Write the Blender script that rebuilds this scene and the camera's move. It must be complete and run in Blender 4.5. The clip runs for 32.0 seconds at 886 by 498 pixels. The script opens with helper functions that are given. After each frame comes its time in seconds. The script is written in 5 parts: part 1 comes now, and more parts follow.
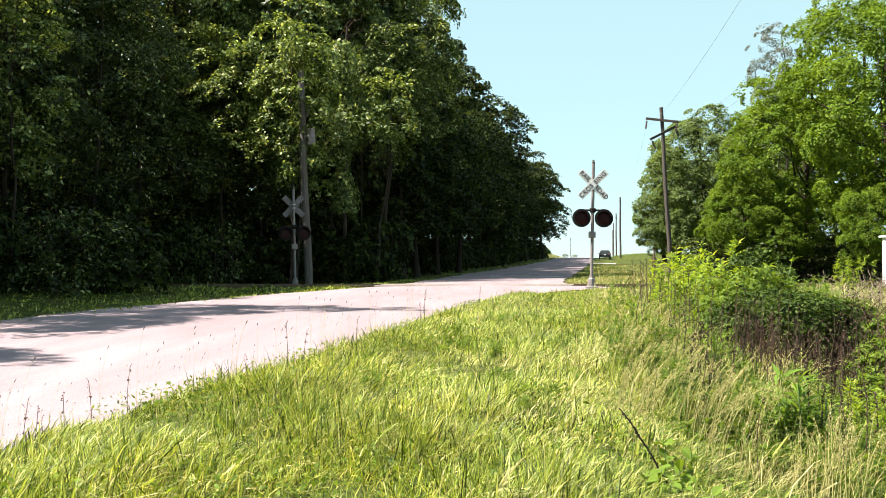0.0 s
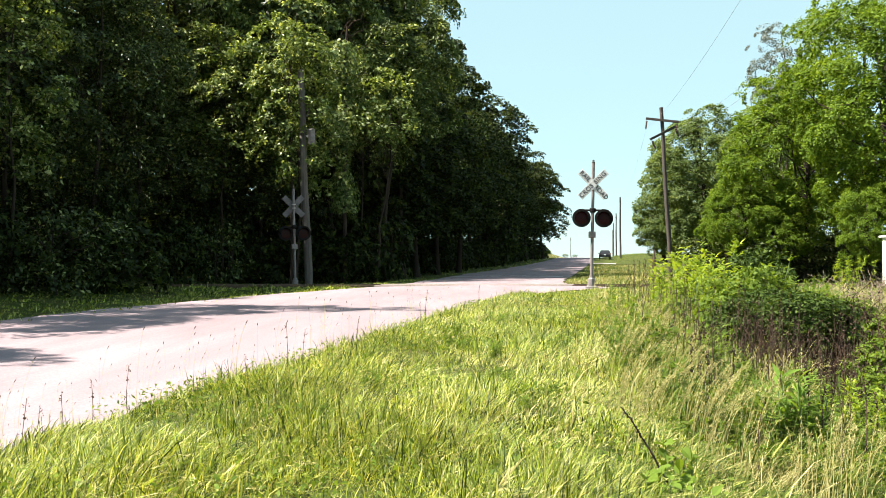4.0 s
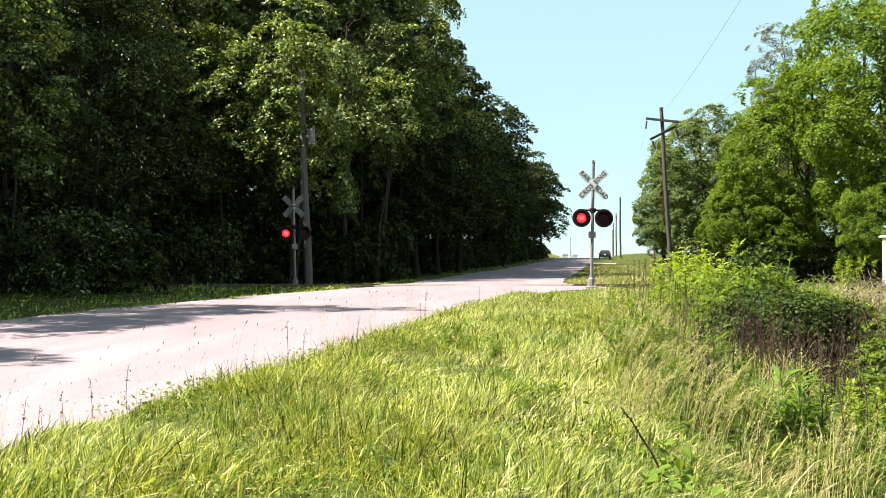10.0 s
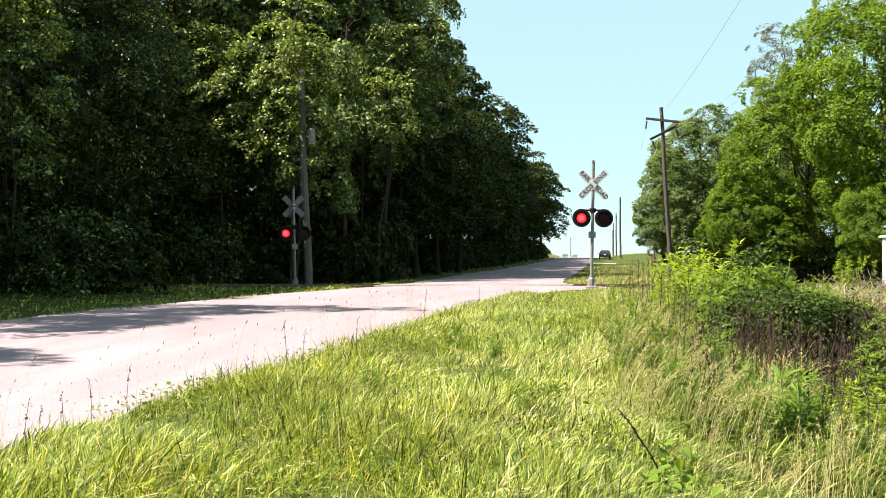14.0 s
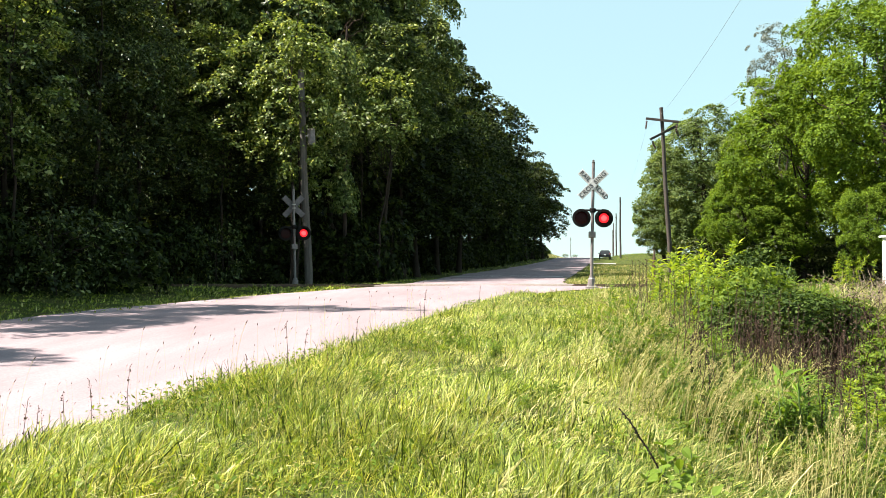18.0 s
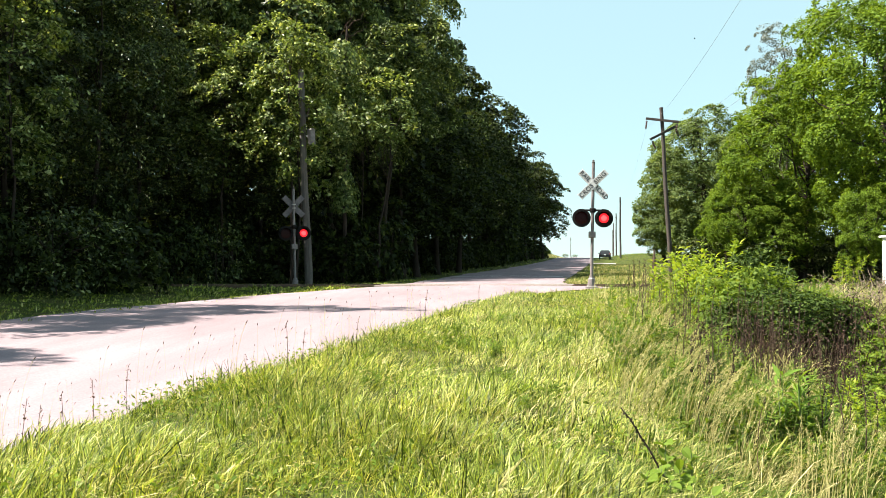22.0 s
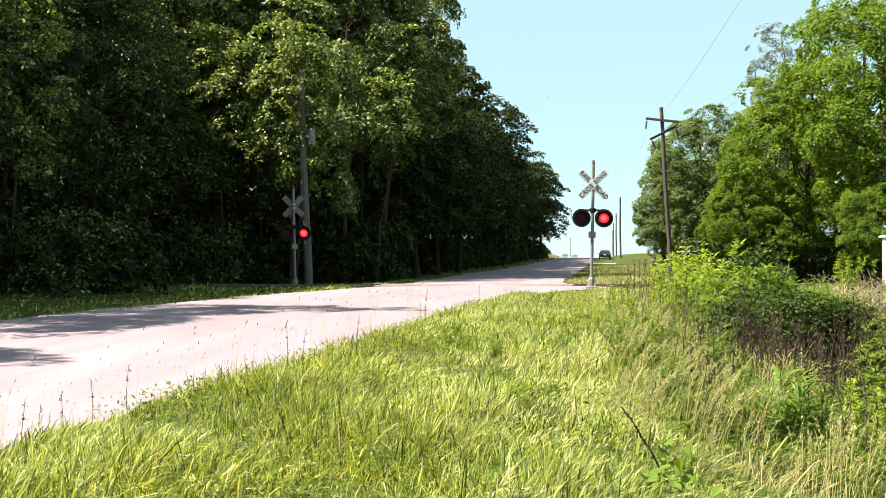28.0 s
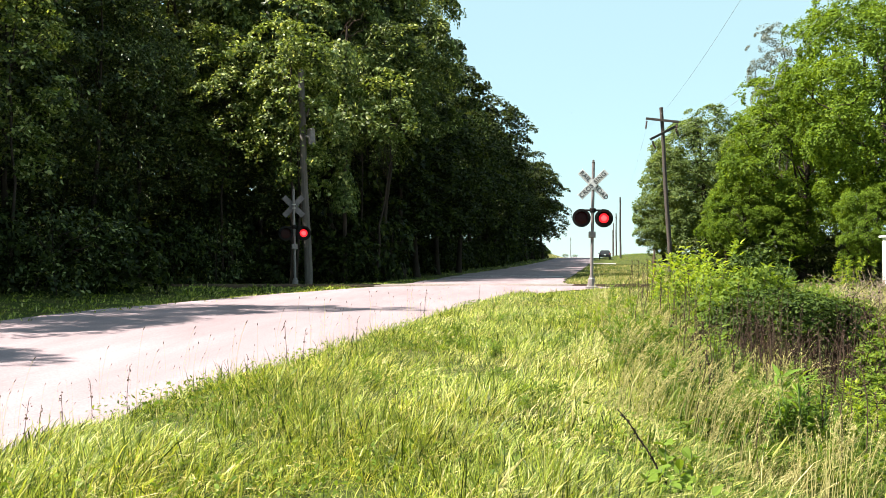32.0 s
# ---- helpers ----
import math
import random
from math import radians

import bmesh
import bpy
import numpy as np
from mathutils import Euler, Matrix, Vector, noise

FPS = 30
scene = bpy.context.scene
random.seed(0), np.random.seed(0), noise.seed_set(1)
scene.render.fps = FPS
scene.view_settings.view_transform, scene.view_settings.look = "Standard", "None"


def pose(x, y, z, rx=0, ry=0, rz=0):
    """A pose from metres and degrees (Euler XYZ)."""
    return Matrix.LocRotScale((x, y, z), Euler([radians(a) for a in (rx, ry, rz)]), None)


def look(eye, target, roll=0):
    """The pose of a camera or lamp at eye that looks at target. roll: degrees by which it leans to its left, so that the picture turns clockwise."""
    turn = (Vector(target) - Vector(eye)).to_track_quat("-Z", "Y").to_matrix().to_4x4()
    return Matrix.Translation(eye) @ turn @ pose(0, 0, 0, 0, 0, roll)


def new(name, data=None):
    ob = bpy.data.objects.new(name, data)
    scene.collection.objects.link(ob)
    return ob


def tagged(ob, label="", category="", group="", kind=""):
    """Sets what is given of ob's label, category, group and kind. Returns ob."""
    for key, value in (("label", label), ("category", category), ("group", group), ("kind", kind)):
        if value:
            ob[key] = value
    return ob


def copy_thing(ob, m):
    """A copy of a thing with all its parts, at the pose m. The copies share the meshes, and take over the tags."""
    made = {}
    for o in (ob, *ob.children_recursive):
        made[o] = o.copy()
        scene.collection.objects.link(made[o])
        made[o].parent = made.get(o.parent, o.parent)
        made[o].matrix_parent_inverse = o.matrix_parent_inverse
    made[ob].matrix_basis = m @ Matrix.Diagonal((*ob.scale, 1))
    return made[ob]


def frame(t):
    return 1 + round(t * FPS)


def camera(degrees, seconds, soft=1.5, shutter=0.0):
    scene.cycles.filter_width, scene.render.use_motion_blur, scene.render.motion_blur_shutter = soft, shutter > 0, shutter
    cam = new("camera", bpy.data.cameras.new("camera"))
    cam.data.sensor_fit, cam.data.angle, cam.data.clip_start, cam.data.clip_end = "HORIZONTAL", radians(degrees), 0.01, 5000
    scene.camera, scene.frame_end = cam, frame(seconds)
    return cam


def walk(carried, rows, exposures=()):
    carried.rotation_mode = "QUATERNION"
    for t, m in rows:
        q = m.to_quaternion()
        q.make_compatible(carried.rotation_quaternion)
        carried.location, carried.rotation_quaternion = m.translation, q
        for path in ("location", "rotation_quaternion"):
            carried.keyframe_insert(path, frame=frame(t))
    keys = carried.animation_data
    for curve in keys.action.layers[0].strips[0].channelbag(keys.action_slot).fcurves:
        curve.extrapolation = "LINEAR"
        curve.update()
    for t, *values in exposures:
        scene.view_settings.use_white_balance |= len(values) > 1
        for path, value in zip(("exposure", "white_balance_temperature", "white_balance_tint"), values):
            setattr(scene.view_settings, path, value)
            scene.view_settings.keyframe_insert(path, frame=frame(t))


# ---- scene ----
# The camera stands still on a low tripod at the edge of the verge.
EYE = 0.95
F = 1681.0
cam = camera(50.0, 32.0, soft=0.6)
STILL = pose(0, 0, EYE, 90.58, 0, 0)
walk(cam, [(0.0, STILL), (32.0, STILL)], exposures=[(0.0, 1.7), (32.0, 1.7)])

# Sky and sun: a clear summer noon, the sun over the woods beside the road.
SUN = Vector((-1.0, -0.13, 0.0)).normalized() * math.cos(radians(54)) + Vector((0, 0, math.sin(radians(54))))
world = bpy.data.worlds.new("world")
scene.world = world
world.use_nodes = True
sky = world.node_tree.nodes.new("ShaderNodeTexSky")
sky.sky_type, sky.sun_disc = "NISHITA", False
sky.sun_elevation = radians(54)
sky.sun_rotation = math.atan2(SUN.x, SUN.y)
sky.air_density, sky.dust_density, sky.ozone_density = 1.0, 0.0, 1.2
background = world.node_tree.nodes["Background"]
background.inputs["Strength"].default_value = 0.063
tint = world.node_tree.nodes.new("ShaderNodeMix")
tint.data_type, tint.blend_type = "RGBA", "MULTIPLY"
tint.inputs[0].default_value, tint.inputs[7].default_value = 1.0, (0.84, 1.0, 1.0, 1)
world.node_tree.links.new(sky.outputs[0], tint.inputs[6])
haze = world.node_tree.nodes.new("ShaderNodeMix")
haze.data_type = "RGBA"
haze.inputs[0].default_value, haze.inputs[7].default_value = 0.75, (3.35, 4.8, 4.9, 1)
world.node_tree.links.new(tint.outputs[2], haze.inputs[6])
world.node_tree.links.new(haze.outputs[2], background.inputs["Color"])
sun = new("sun", bpy.data.lights.new("sun", "SUN"))
sun.data.energy, sun.data.angle, sun.data.color = 5.7, radians(0.53), (1.0, 0.93, 0.80)
sun.matrix_world = look((0, 0, 60), Vector((0, 0, 60)) - SUN)


# ---- materials ----
def shader(name, rough=0.7, metal=0.0):
    m = bpy.data.materials.new(name)
    m.use_nodes = True
    nt = m.node_tree
    b = nt.nodes["Principled BSDF"]
    b.inputs["Roughness"].default_value, b.inputs["Metallic"].default_value = rough, metal
    return m, nt, b


def node(nt, kind, **values):
    n = nt.nodes.new(kind)
    for key, value in values.items():
        n.inputs[key.replace("_", " ")].default_value = value
    return n


def ramp(nt, source, stops):
    r = nt.nodes.new("ShaderNodeValToRGB")
    while len(r.color_ramp.elements) < len(stops):
        r.color_ramp.elements.new(0.5)
    for e, (at, c) in zip(r.color_ramp.elements, stops):
        e.position, e.color = at, (*c, 1)
    nt.links.new(source, r.inputs["Fac"])
    return r.outputs["Color"]


def mixed(nt, a, b, fac, how="MIX"):
    n = nt.nodes.new("ShaderNodeMix")
    n.data_type, n.blend_type = "RGBA", how
    for k, v in ((6, a), (7, b), (0, fac)):
        if isinstance(v, (tuple, float, int)):
            n.inputs[k].default_value = (*v, 1) if isinstance(v, tuple) else v
        else:
            nt.links.new(v, n.inputs[k])
    return n.outputs[2]


def bumped(nt, b, height, strength=0.4, distance=0.02):
    n = node(nt, "ShaderNodeBump", Strength=strength, Distance=distance)
    nt.links.new(height, n.inputs["Height"])
    nt.links.new(n.outputs[0], b.inputs["Normal"])


def noisy(nt, scale, detail=6.0, stretch=None, where="Object"):
    tc = nt.nodes.new("ShaderNodeTexCoord")
    n = node(nt, "ShaderNodeTexNoise", Scale=scale, Detail=detail, Roughness=0.62)
    if stretch:
        mp = nt.nodes.new("ShaderNodeMapping")
        mp.inputs["Scale"].default_value = stretch
        nt.links.new(tc.outputs[where], mp.inputs[0])
        nt.links.new(mp.outputs[0], n.inputs["Vector"])
    else:
        nt.links.new(tc.outputs[where], n.inputs["Vector"])
    return n.outputs["Fac"]


def plain(name, dark, light, scale=8.0, rough=0.7, metal=0.0, bump=0.3, stretch=None, fine=60.0, where="Object"):
    """A surface with stains at one scale and grain at a finer one."""
    m, nt, b = shader(name, rough, metal)
    big, small = noisy(nt, scale, stretch=stretch, where=where), noisy(nt, fine, 3.0, stretch=stretch, where=where)
    c = ramp(nt, big, ((0.3, dark), (0.7, light)))
    c = mixed(nt, c, ramp(nt, small, ((0.3, (0.6, 0.6, 0.6)), (0.7, (1.25, 1.25, 1.25)))), 0.5, "MULTIPLY")
    nt.links.new(c, b.inputs["Base Color"])
    bumped(nt, b, small, bump, 0.01)
    return m


def leafy(name, stops, glow=0.4, patch=0.35, rough=0.6, tone=(1.5, 1.35, 0.5), gloss=0.12, tufts=0.0):
    """Leaves and blades: every one its own tint, broad drifts of tint over all, part of the light passing through."""
    m, nt, b = shader(name, rough)
    geo = nt.nodes.new("ShaderNodeNewGeometry")
    c = ramp(nt, geo.outputs["Random Per Island"], stops)
    drift = noisy(nt, patch, 3.0)
    c = mixed(nt, c, ramp(nt, drift, ((0.3, (0.62, 0.7, 0.6)), (0.7, (1.3, 1.25, 1.1)))), 0.8, "MULTIPLY")
    if tufts:
        c = mixed(nt, c, ramp(nt, noisy(nt, tufts, 2.0), ((0.32, (0.62, 0.68, 0.62)), (0.5, (1.0, 1.0, 1.0)), (0.68, (1.3, 1.2, 0.95)))), 0.8, "MULTIPLY")
    nt.links.new(c, b.inputs["Base Color"])
    b.inputs["Specular IOR Level"].default_value = gloss
    t = nt.nodes.new("ShaderNodeBsdfTranslucent")
    nt.links.new(mixed(nt, c, tone, 1.0, "MULTIPLY"), t.inputs["Color"])
    mx = nt.nodes.new("ShaderNodeMixShader")
    mx.inputs[0].default_value = glow
    nt.links.new(b.outputs[0], mx.inputs[1])
    nt.links.new(t.outputs[0], mx.inputs[2])
    nt.links.new(mx.outputs[0], nt.nodes["Material Output"].inputs["Surface"])
    return m


def glowing(name, colour, strength, body=1.0):
    m, nt, b = shader(name, 0.3)
    b.inputs["Base Color"].default_value = (*[c * body for c in colour], 1)
    b.inputs["Emission Color"].default_value = (*colour, 1)
    b.inputs["Emission Strength"].default_value = strength
    return m


def road_surface():
    m, nt, b = shader("worn_asphalt", 0.95)
    b.inputs["Specular IOR Level"].default_value = 0.05
    c = ramp(nt, noisy(nt, 0.35, 4.0, (1.0, 0.25, 1.0)), ((0.3, (0.208, 0.162, 0.178)), (0.7, (0.268, 0.212, 0.232))))
    grain = noisy(nt, 45.0, 4.0)
    c = mixed(nt, c, ramp(nt, grain, ((0.3, (0.7, 0.7, 0.7)), (0.7, (1.2, 1.2, 1.2)))), 0.6, "MULTIPLY")
    c = mixed(nt, c, ramp(nt, noisy(nt, 1.6, 5.0, (1.0, 0.12, 1.0)), ((0.35, (0.82, 0.80, 0.80)), (0.6, (1.05, 1.05, 1.05)))), 0.7, "MULTIPLY")
    nt.links.new(c, b.inputs["Base Color"])
    bumped(nt, b, grain, 0.35, 0.006)
    return m


def earth():
    m, nt, b = shader("grassy_earth", 0.95)
    b.inputs["Specular IOR Level"].default_value = 0.05
    c = ramp(nt, noisy(nt, 1.3, 6.0), ((0.3, (0.03, 0.05, 0.013)), (0.5, (0.06, 0.075, 0.02)), (0.7, (0.10, 0.085, 0.038))))
    grain = noisy(nt, 25.0, 6.0)
    c = mixed(nt, c, ramp(nt, grain, ((0.3, (0.5, 0.5, 0.5)), (0.7, (1.3, 1.3, 1.2)))), 0.7, "MULTIPLY")
    nt.links.new(c, b.inputs["Base Color"])
    bumped(nt, b, grain, 0.8, 0.05)
    return m


M = {
    "road": road_surface(),
    "earth": earth(),
    "gravel": plain("pale_gravel", (0.25, 0.23, 0.20), (0.42, 0.39, 0.35), 2.0, 0.95, bump=0.7, fine=40.0),
    "bark": plain("bark", (0.018, 0.013, 0.011), (0.06, 0.045, 0.037), 6.0, 0.9, bump=0.8, stretch=(3, 3, 0.4), fine=30.0),
    "pole": plain("weathered_pole_wood", (0.05, 0.042, 0.04), (0.14, 0.118, 0.108), 5.0, 0.85, bump=0.6, stretch=(4, 4, 0.15), fine=40.0),
    "tarred": plain("dark_pole_wood", (0.034, 0.027, 0.024), (0.08, 0.063, 0.055), 5.0, 0.85, bump=0.6, stretch=(4, 4, 0.15), fine=40.0),
    "steel": plain("galvanised_steel", (0.42, 0.40, 0.39), (0.58, 0.56, 0.55), 14.0, 0.45, 0.55, 0.1),
    "silver": plain("aluminium_paint", (0.15, 0.128, 0.13), (0.25, 0.215, 0.218), 9.0, 0.5, 0.2, 0.1),
    "white": plain("weathered_white_sheeting", (0.40, 0.40, 0.41), (0.58, 0.58, 0.59), 5.0, 0.6, bump=0.05),
    "bare": plain("bare_sign_metal", (0.08, 0.07, 0.074), (0.15, 0.132, 0.14), 5.0, 0.6, 0.2, 0.1),
    "panel": plain("worn_crossing_panel", (0.15, 0.12, 0.11), (0.24, 0.20, 0.185), 3.0, 0.9, bump=0.4, stretch=(0.4, 3, 1)),
    "hut": plain("white_hut_paint", (0.62, 0.64, 0.66), (0.8, 0.82, 0.84), 3.0, 0.6, bump=0.05),
    "black": plain("black_enamel", (0.006, 0.0055, 0.0055), (0.014, 0.012, 0.012), 12.0, 0.7, bump=0.1),
    "letter": plain("faded_black_lettering", (0.02, 0.02, 0.022), (0.05, 0.05, 0.054), 30.0, 0.6, bump=0.05),
    "lens": plain("dark_red_lens", (0.018, 0.0022, 0.0035), (0.032, 0.0035, 0.005), 20.0, 0.3, bump=0.05),
    "lamp": glowing("lit_red_lamp", (1.0, 0.014, 0.024), 0.42),
    "core": glowing("hot_lamp_core", (1.0, 0.065, 0.07), 0.75),
    "dim": glowing("faint_red_lamp", (1.0, 0.03, 0.06), 0.035, 0.02),
    "rail": plain("rusty_rail_steel", (0.10, 0.06, 0.045), (0.22, 0.15, 0.11), 6.0, 0.6, 0.5, 0.2),
    "tie": plain("creosoted_timber", (0.045, 0.035, 0.03), (0.13, 0.105, 0.085), 6.0, 0.9, bump=0.6, stretch=(0.3, 4, 4)),
    # pale colour of the sunlit streak painted on the far road
    "paint": plain("pale_sun_streak", (0.5, 0.5, 0.48), (0.78, 0.78, 0.75), 3.0, 0.8, bump=0.1),
    "carpaint": plain("dark_car_paint", (0.035, 0.035, 0.04), (0.05, 0.05, 0.055), 2.0, 0.25, 0.3, 0.0),
    "glass": plain("tinted_glass", (0.02, 0.022, 0.025), (0.03, 0.033, 0.036), 2.0, 0.06, 0.0, 0.0),
    "rubber": plain("tyre_rubber", (0.015, 0.015, 0.015), (0.03, 0.03, 0.03), 20.0, 0.8),
    "taillight": plain("tail_lamp_plastic", (0.25, 0.02, 0.02), (0.35, 0.03, 0.03), 5.0, 0.2, bump=0.0),
    "porcelain": plain("brown_porcelain", (0.05, 0.03, 0.025), (0.09, 0.055, 0.045), 9.0, 0.25, bump=0.0),
    "wire": plain("weathered_wire", (0.22, 0.22, 0.23), (0.32, 0.32, 0.33), 4.0, 0.6, 0.5, 0.0),
    "feather": plain("dark_feathers", (0.02, 0.02, 0.022), (0.05, 0.048, 0.045), 30.0, 0.7),
    "brown": plain("dry_stem", (0.035, 0.024, 0.018), (0.11, 0.075, 0.052), 12.0, 0.85, stretch=(4, 4, 0.5)),
    "deadcane": plain("dead_cane", (0.014, 0.008, 0.007), (0.082, 0.047, 0.035), 12.0, 0.85, stretch=(3, 3, 0.5)),
    "brushwood": plain("weathered_brushwood", (0.15, 0.105, 0.085), (0.38, 0.29, 0.24), 12.0, 0.85, stretch=(3, 3, 0.5)),
    "greenstem": plain("green_stem", (0.07, 0.11, 0.03), (0.14, 0.19, 0.06), 12.0, 0.7, stretch=(3, 3, 0.5)),
    # last ramp stops here and in the two brighter copies: painted glints
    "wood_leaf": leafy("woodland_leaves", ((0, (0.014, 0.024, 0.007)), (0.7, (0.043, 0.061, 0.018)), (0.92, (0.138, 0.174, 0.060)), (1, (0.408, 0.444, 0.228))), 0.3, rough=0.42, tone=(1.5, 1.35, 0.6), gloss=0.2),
    # woodland leaves again, darkened: deep shade put into the colour
    "shaded_leaf": leafy("woodland_leaves_shaded", ((0.0, (0.009, 0.015, 0.005)), (0.6, (0.021, 0.031, 0.009)), (1.0, (0.085, 0.11, 0.03))), 0.26, rough=0.5, gloss=0.1),
    # woodland leaves again, brightened: light painted into the colour
    "lit_wood_leaf": leafy("woodland_leaves_lit", ((0, (0.025, 0.040, 0.013)), (0.7, (0.083, 0.111, 0.033)), (0.9, (0.213, 0.256, 0.088)), (1, (0.500, 0.537, 0.275))), 0.36, rough=0.5, tone=(1.5, 1.35, 0.6), gloss=0.2),
    # palest leaves of the wood: sunlight put into the colour
    "sunlit_leaf": leafy("leaves_painted_sunlit", ((0.0, (0.035, 0.060, 0.013)), (0.6, (0.108, 0.152, 0.036)), (0.9, (0.26, 0.31, 0.12)), (1.0, (0.48, 0.52, 0.29))), 0.38, gloss=0.3, rough=0.5, tone=(1.5, 1.35, 0.6)),
    "maple_leaf": leafy("maple_leaves", ((0, (0.053, 0.086, 0.010)), (0.6, (0.099, 0.164, 0.018)), (1, (0.172, 0.251, 0.037))), 0.42),
    "pale_leaf": leafy("pale_treeline_leaves", ((0.0, (0.065, 0.098, 0.038)), (0.6, (0.11, 0.155, 0.058)), (1.0, (0.17, 0.22, 0.09))), 0.4),
    "grey_leaf": leafy("grey_green_leaves", ((0.0, (0.10, 0.11, 0.10)), (1.0, (0.20, 0.21, 0.20))), 0.25, tone=(1.2, 1.2, 0.9)),
    "shrub_leaf": leafy("shrub_leaves", ((0.0, (0.022, 0.042, 0.009)), (0.6, (0.045, 0.075, 0.016)), (1.0, (0.095, 0.135, 0.032))), 0.3, 1.0),
    "weed_leaf": leafy("fresh_weed_leaves", ((0.0, (0.065, 0.11, 0.018)), (0.6, (0.115, 0.175, 0.028)), (1.0, (0.18, 0.235, 0.05))), 0.45, 1.0),
    "grass": leafy("verge_grass", ((0.0, (0.015, 0.028, 0.005)), (0.3, (0.062, 0.095, 0.012)), (0.65, (0.25, 0.315, 0.046)), (0.88, (0.43, 0.465, 0.12)), (1.0, (0.66, 0.60, 0.36))), 0.28, 1.1, 0.45, gloss=0.3, tufts=7.0),
    "lance_leaf": leafy("lance_weed_leaves", ((0.0, (0.075, 0.13, 0.02)), (0.6, (0.135, 0.215, 0.034)), (1.0, (0.21, 0.30, 0.055))), 0.4, 1.0),
    "lime_leaf": leafy("young_lime_leaves", ((0.0, (0.08, 0.14, 0.02)), (1.0, (0.18, 0.25, 0.04))), 0.4, 1.0),
    "straw": leafy("straw_grass", ((0.0, (0.13, 0.14, 0.04)), (0.4, (0.35, 0.305, 0.13)), (1.0, (0.62, 0.54, 0.31))), 0.22, 1.2, tone=(1.2, 1.1, 0.7)),
    "weed_grass": leafy("weedy_grass", ((0.0, (0.04, 0.075, 0.012)), (0.5, (0.11, 0.16, 0.03)), (1.0, (0.24, 0.25, 0.07))), 0.25, 1.2),
    "sapling_leaf": leafy("bright_sapling_leaves", ((0.0, (0.12, 0.18, 0.022)), (0.6, (0.20, 0.275, 0.036)), (1.0, (0.29, 0.35, 0.065))), 0.45, 1.0),
    "deadleaf": leafy("dead_leaves", ((0.0, (0.02, 0.013, 0.011)), (0.8, (0.06, 0.038, 0.03)), (1.0, (0.14, 0.09, 0.07))), 0.1, 1.2, tone=(1.2, 1.0, 0.7)),
}

# dull glass, enamel and dead wood
for key in ("lens", "black", "dim", "deadcane", "brown", "brushwood", "bark"):
    M[key].node_tree.nodes["Principled BSDF"].inputs["Specular IOR Level"].default_value = 0.12


# ---- shapes ----
def np_mesh(name, v, f, material, smooth=False):
    """A mesh from an array of corners and an array of faces, all with the same number of corners."""
    v, f = np.asarray(v, np.float32), np.asarray(f, np.int32)
    me = bpy.data.meshes.new(name)
    me.vertices.add(len(v))
    me.vertices.foreach_set("co", v.ravel())
    me.loops.add(f.size)
    me.loops.foreach_set("vertex_index", f.ravel())
    me.polygons.add(len(f))
    me.polygons.foreach_set("loop_start", np.arange(0, f.size, f.shape[1], dtype=np.int32))
    if smooth:
        me.polygons.foreach_set("use_smooth", np.ones(len(f), bool))
    me.materials.append(material)
    me.update(calc_edges=True)
    return me


def part(name, me, material=None, parent=None, label="", m=None):
    """Links a bmesh or a mesh as one object, under a thing or under a part."""
    if isinstance(me, bmesh.types.BMesh):
        bm, me = me, bpy.data.meshes.new(name)
        bmesh.ops.recalc_face_normals(bm, faces=bm.faces)
        bm.to_mesh(me)
        bm.free()
        me.materials.append(material)
    ob = new(name, me)
    if m is not None:
        ob.matrix_basis = m
    ob.parent = parent
    return tagged(ob, label)


def thing(name, m, label, category, group="", kind=""):
    ob = new(name)
    ob.matrix_basis = m
    ob.empty_display_size = 0.2
    return tagged(ob, label, category, group, kind)


def box(bm, x, y, z, at=(0, 0, 0), bevel=0.0, m=None):
    r = bmesh.ops.create_cube(bm, size=1.0)
    mm = (m or Matrix()) @ Matrix.Translation(at) @ Matrix.Diagonal((x, y, z, 1))
    bmesh.ops.transform(bm, matrix=mm, verts=r["verts"])
    if bevel:
        edges = list({e for v in r["verts"] for e in v.link_edges})
        bmesh.ops.bevel(bm, geom=edges, offset=bevel, segments=2, affect="EDGES", profile=0.5)
    return bm


def boxed(x, y, z, at=(0, 0, 0), bevel=0.0, m=None):
    return box(bmesh.new(), x, y, z, at, bevel, m)


def lathe(profile, sides=20, m=None, bm=None):
    """Turns (radius, height) pairs round the z axis."""
    bm = bm or bmesh.new()
    rings = []
    for r, z in profile:
        ring = []
        for k in range(sides):
            a = 2 * math.pi * k / sides
            p = Vector((r * math.cos(a), r * math.sin(a), z))
            ring.append(bm.verts.new(m @ p if m else p))
        rings.append(ring)
    for a, b in zip(rings, rings[1:]):
        for k in range(sides):
            bm.faces.new((a[k], a[(k + 1) % sides], b[(k + 1) % sides], b[k]))
    if profile[0][0] > 1e-4:
        bm.faces.new(rings[0][::-1])
    if profile[-1][0] > 1e-4:
        bm.faces.new(rings[-1])
    bmesh.ops.remove_doubles(bm, verts=[v for r in (rings[0], rings[-1]) for v in r], dist=1e-5)
    return bm


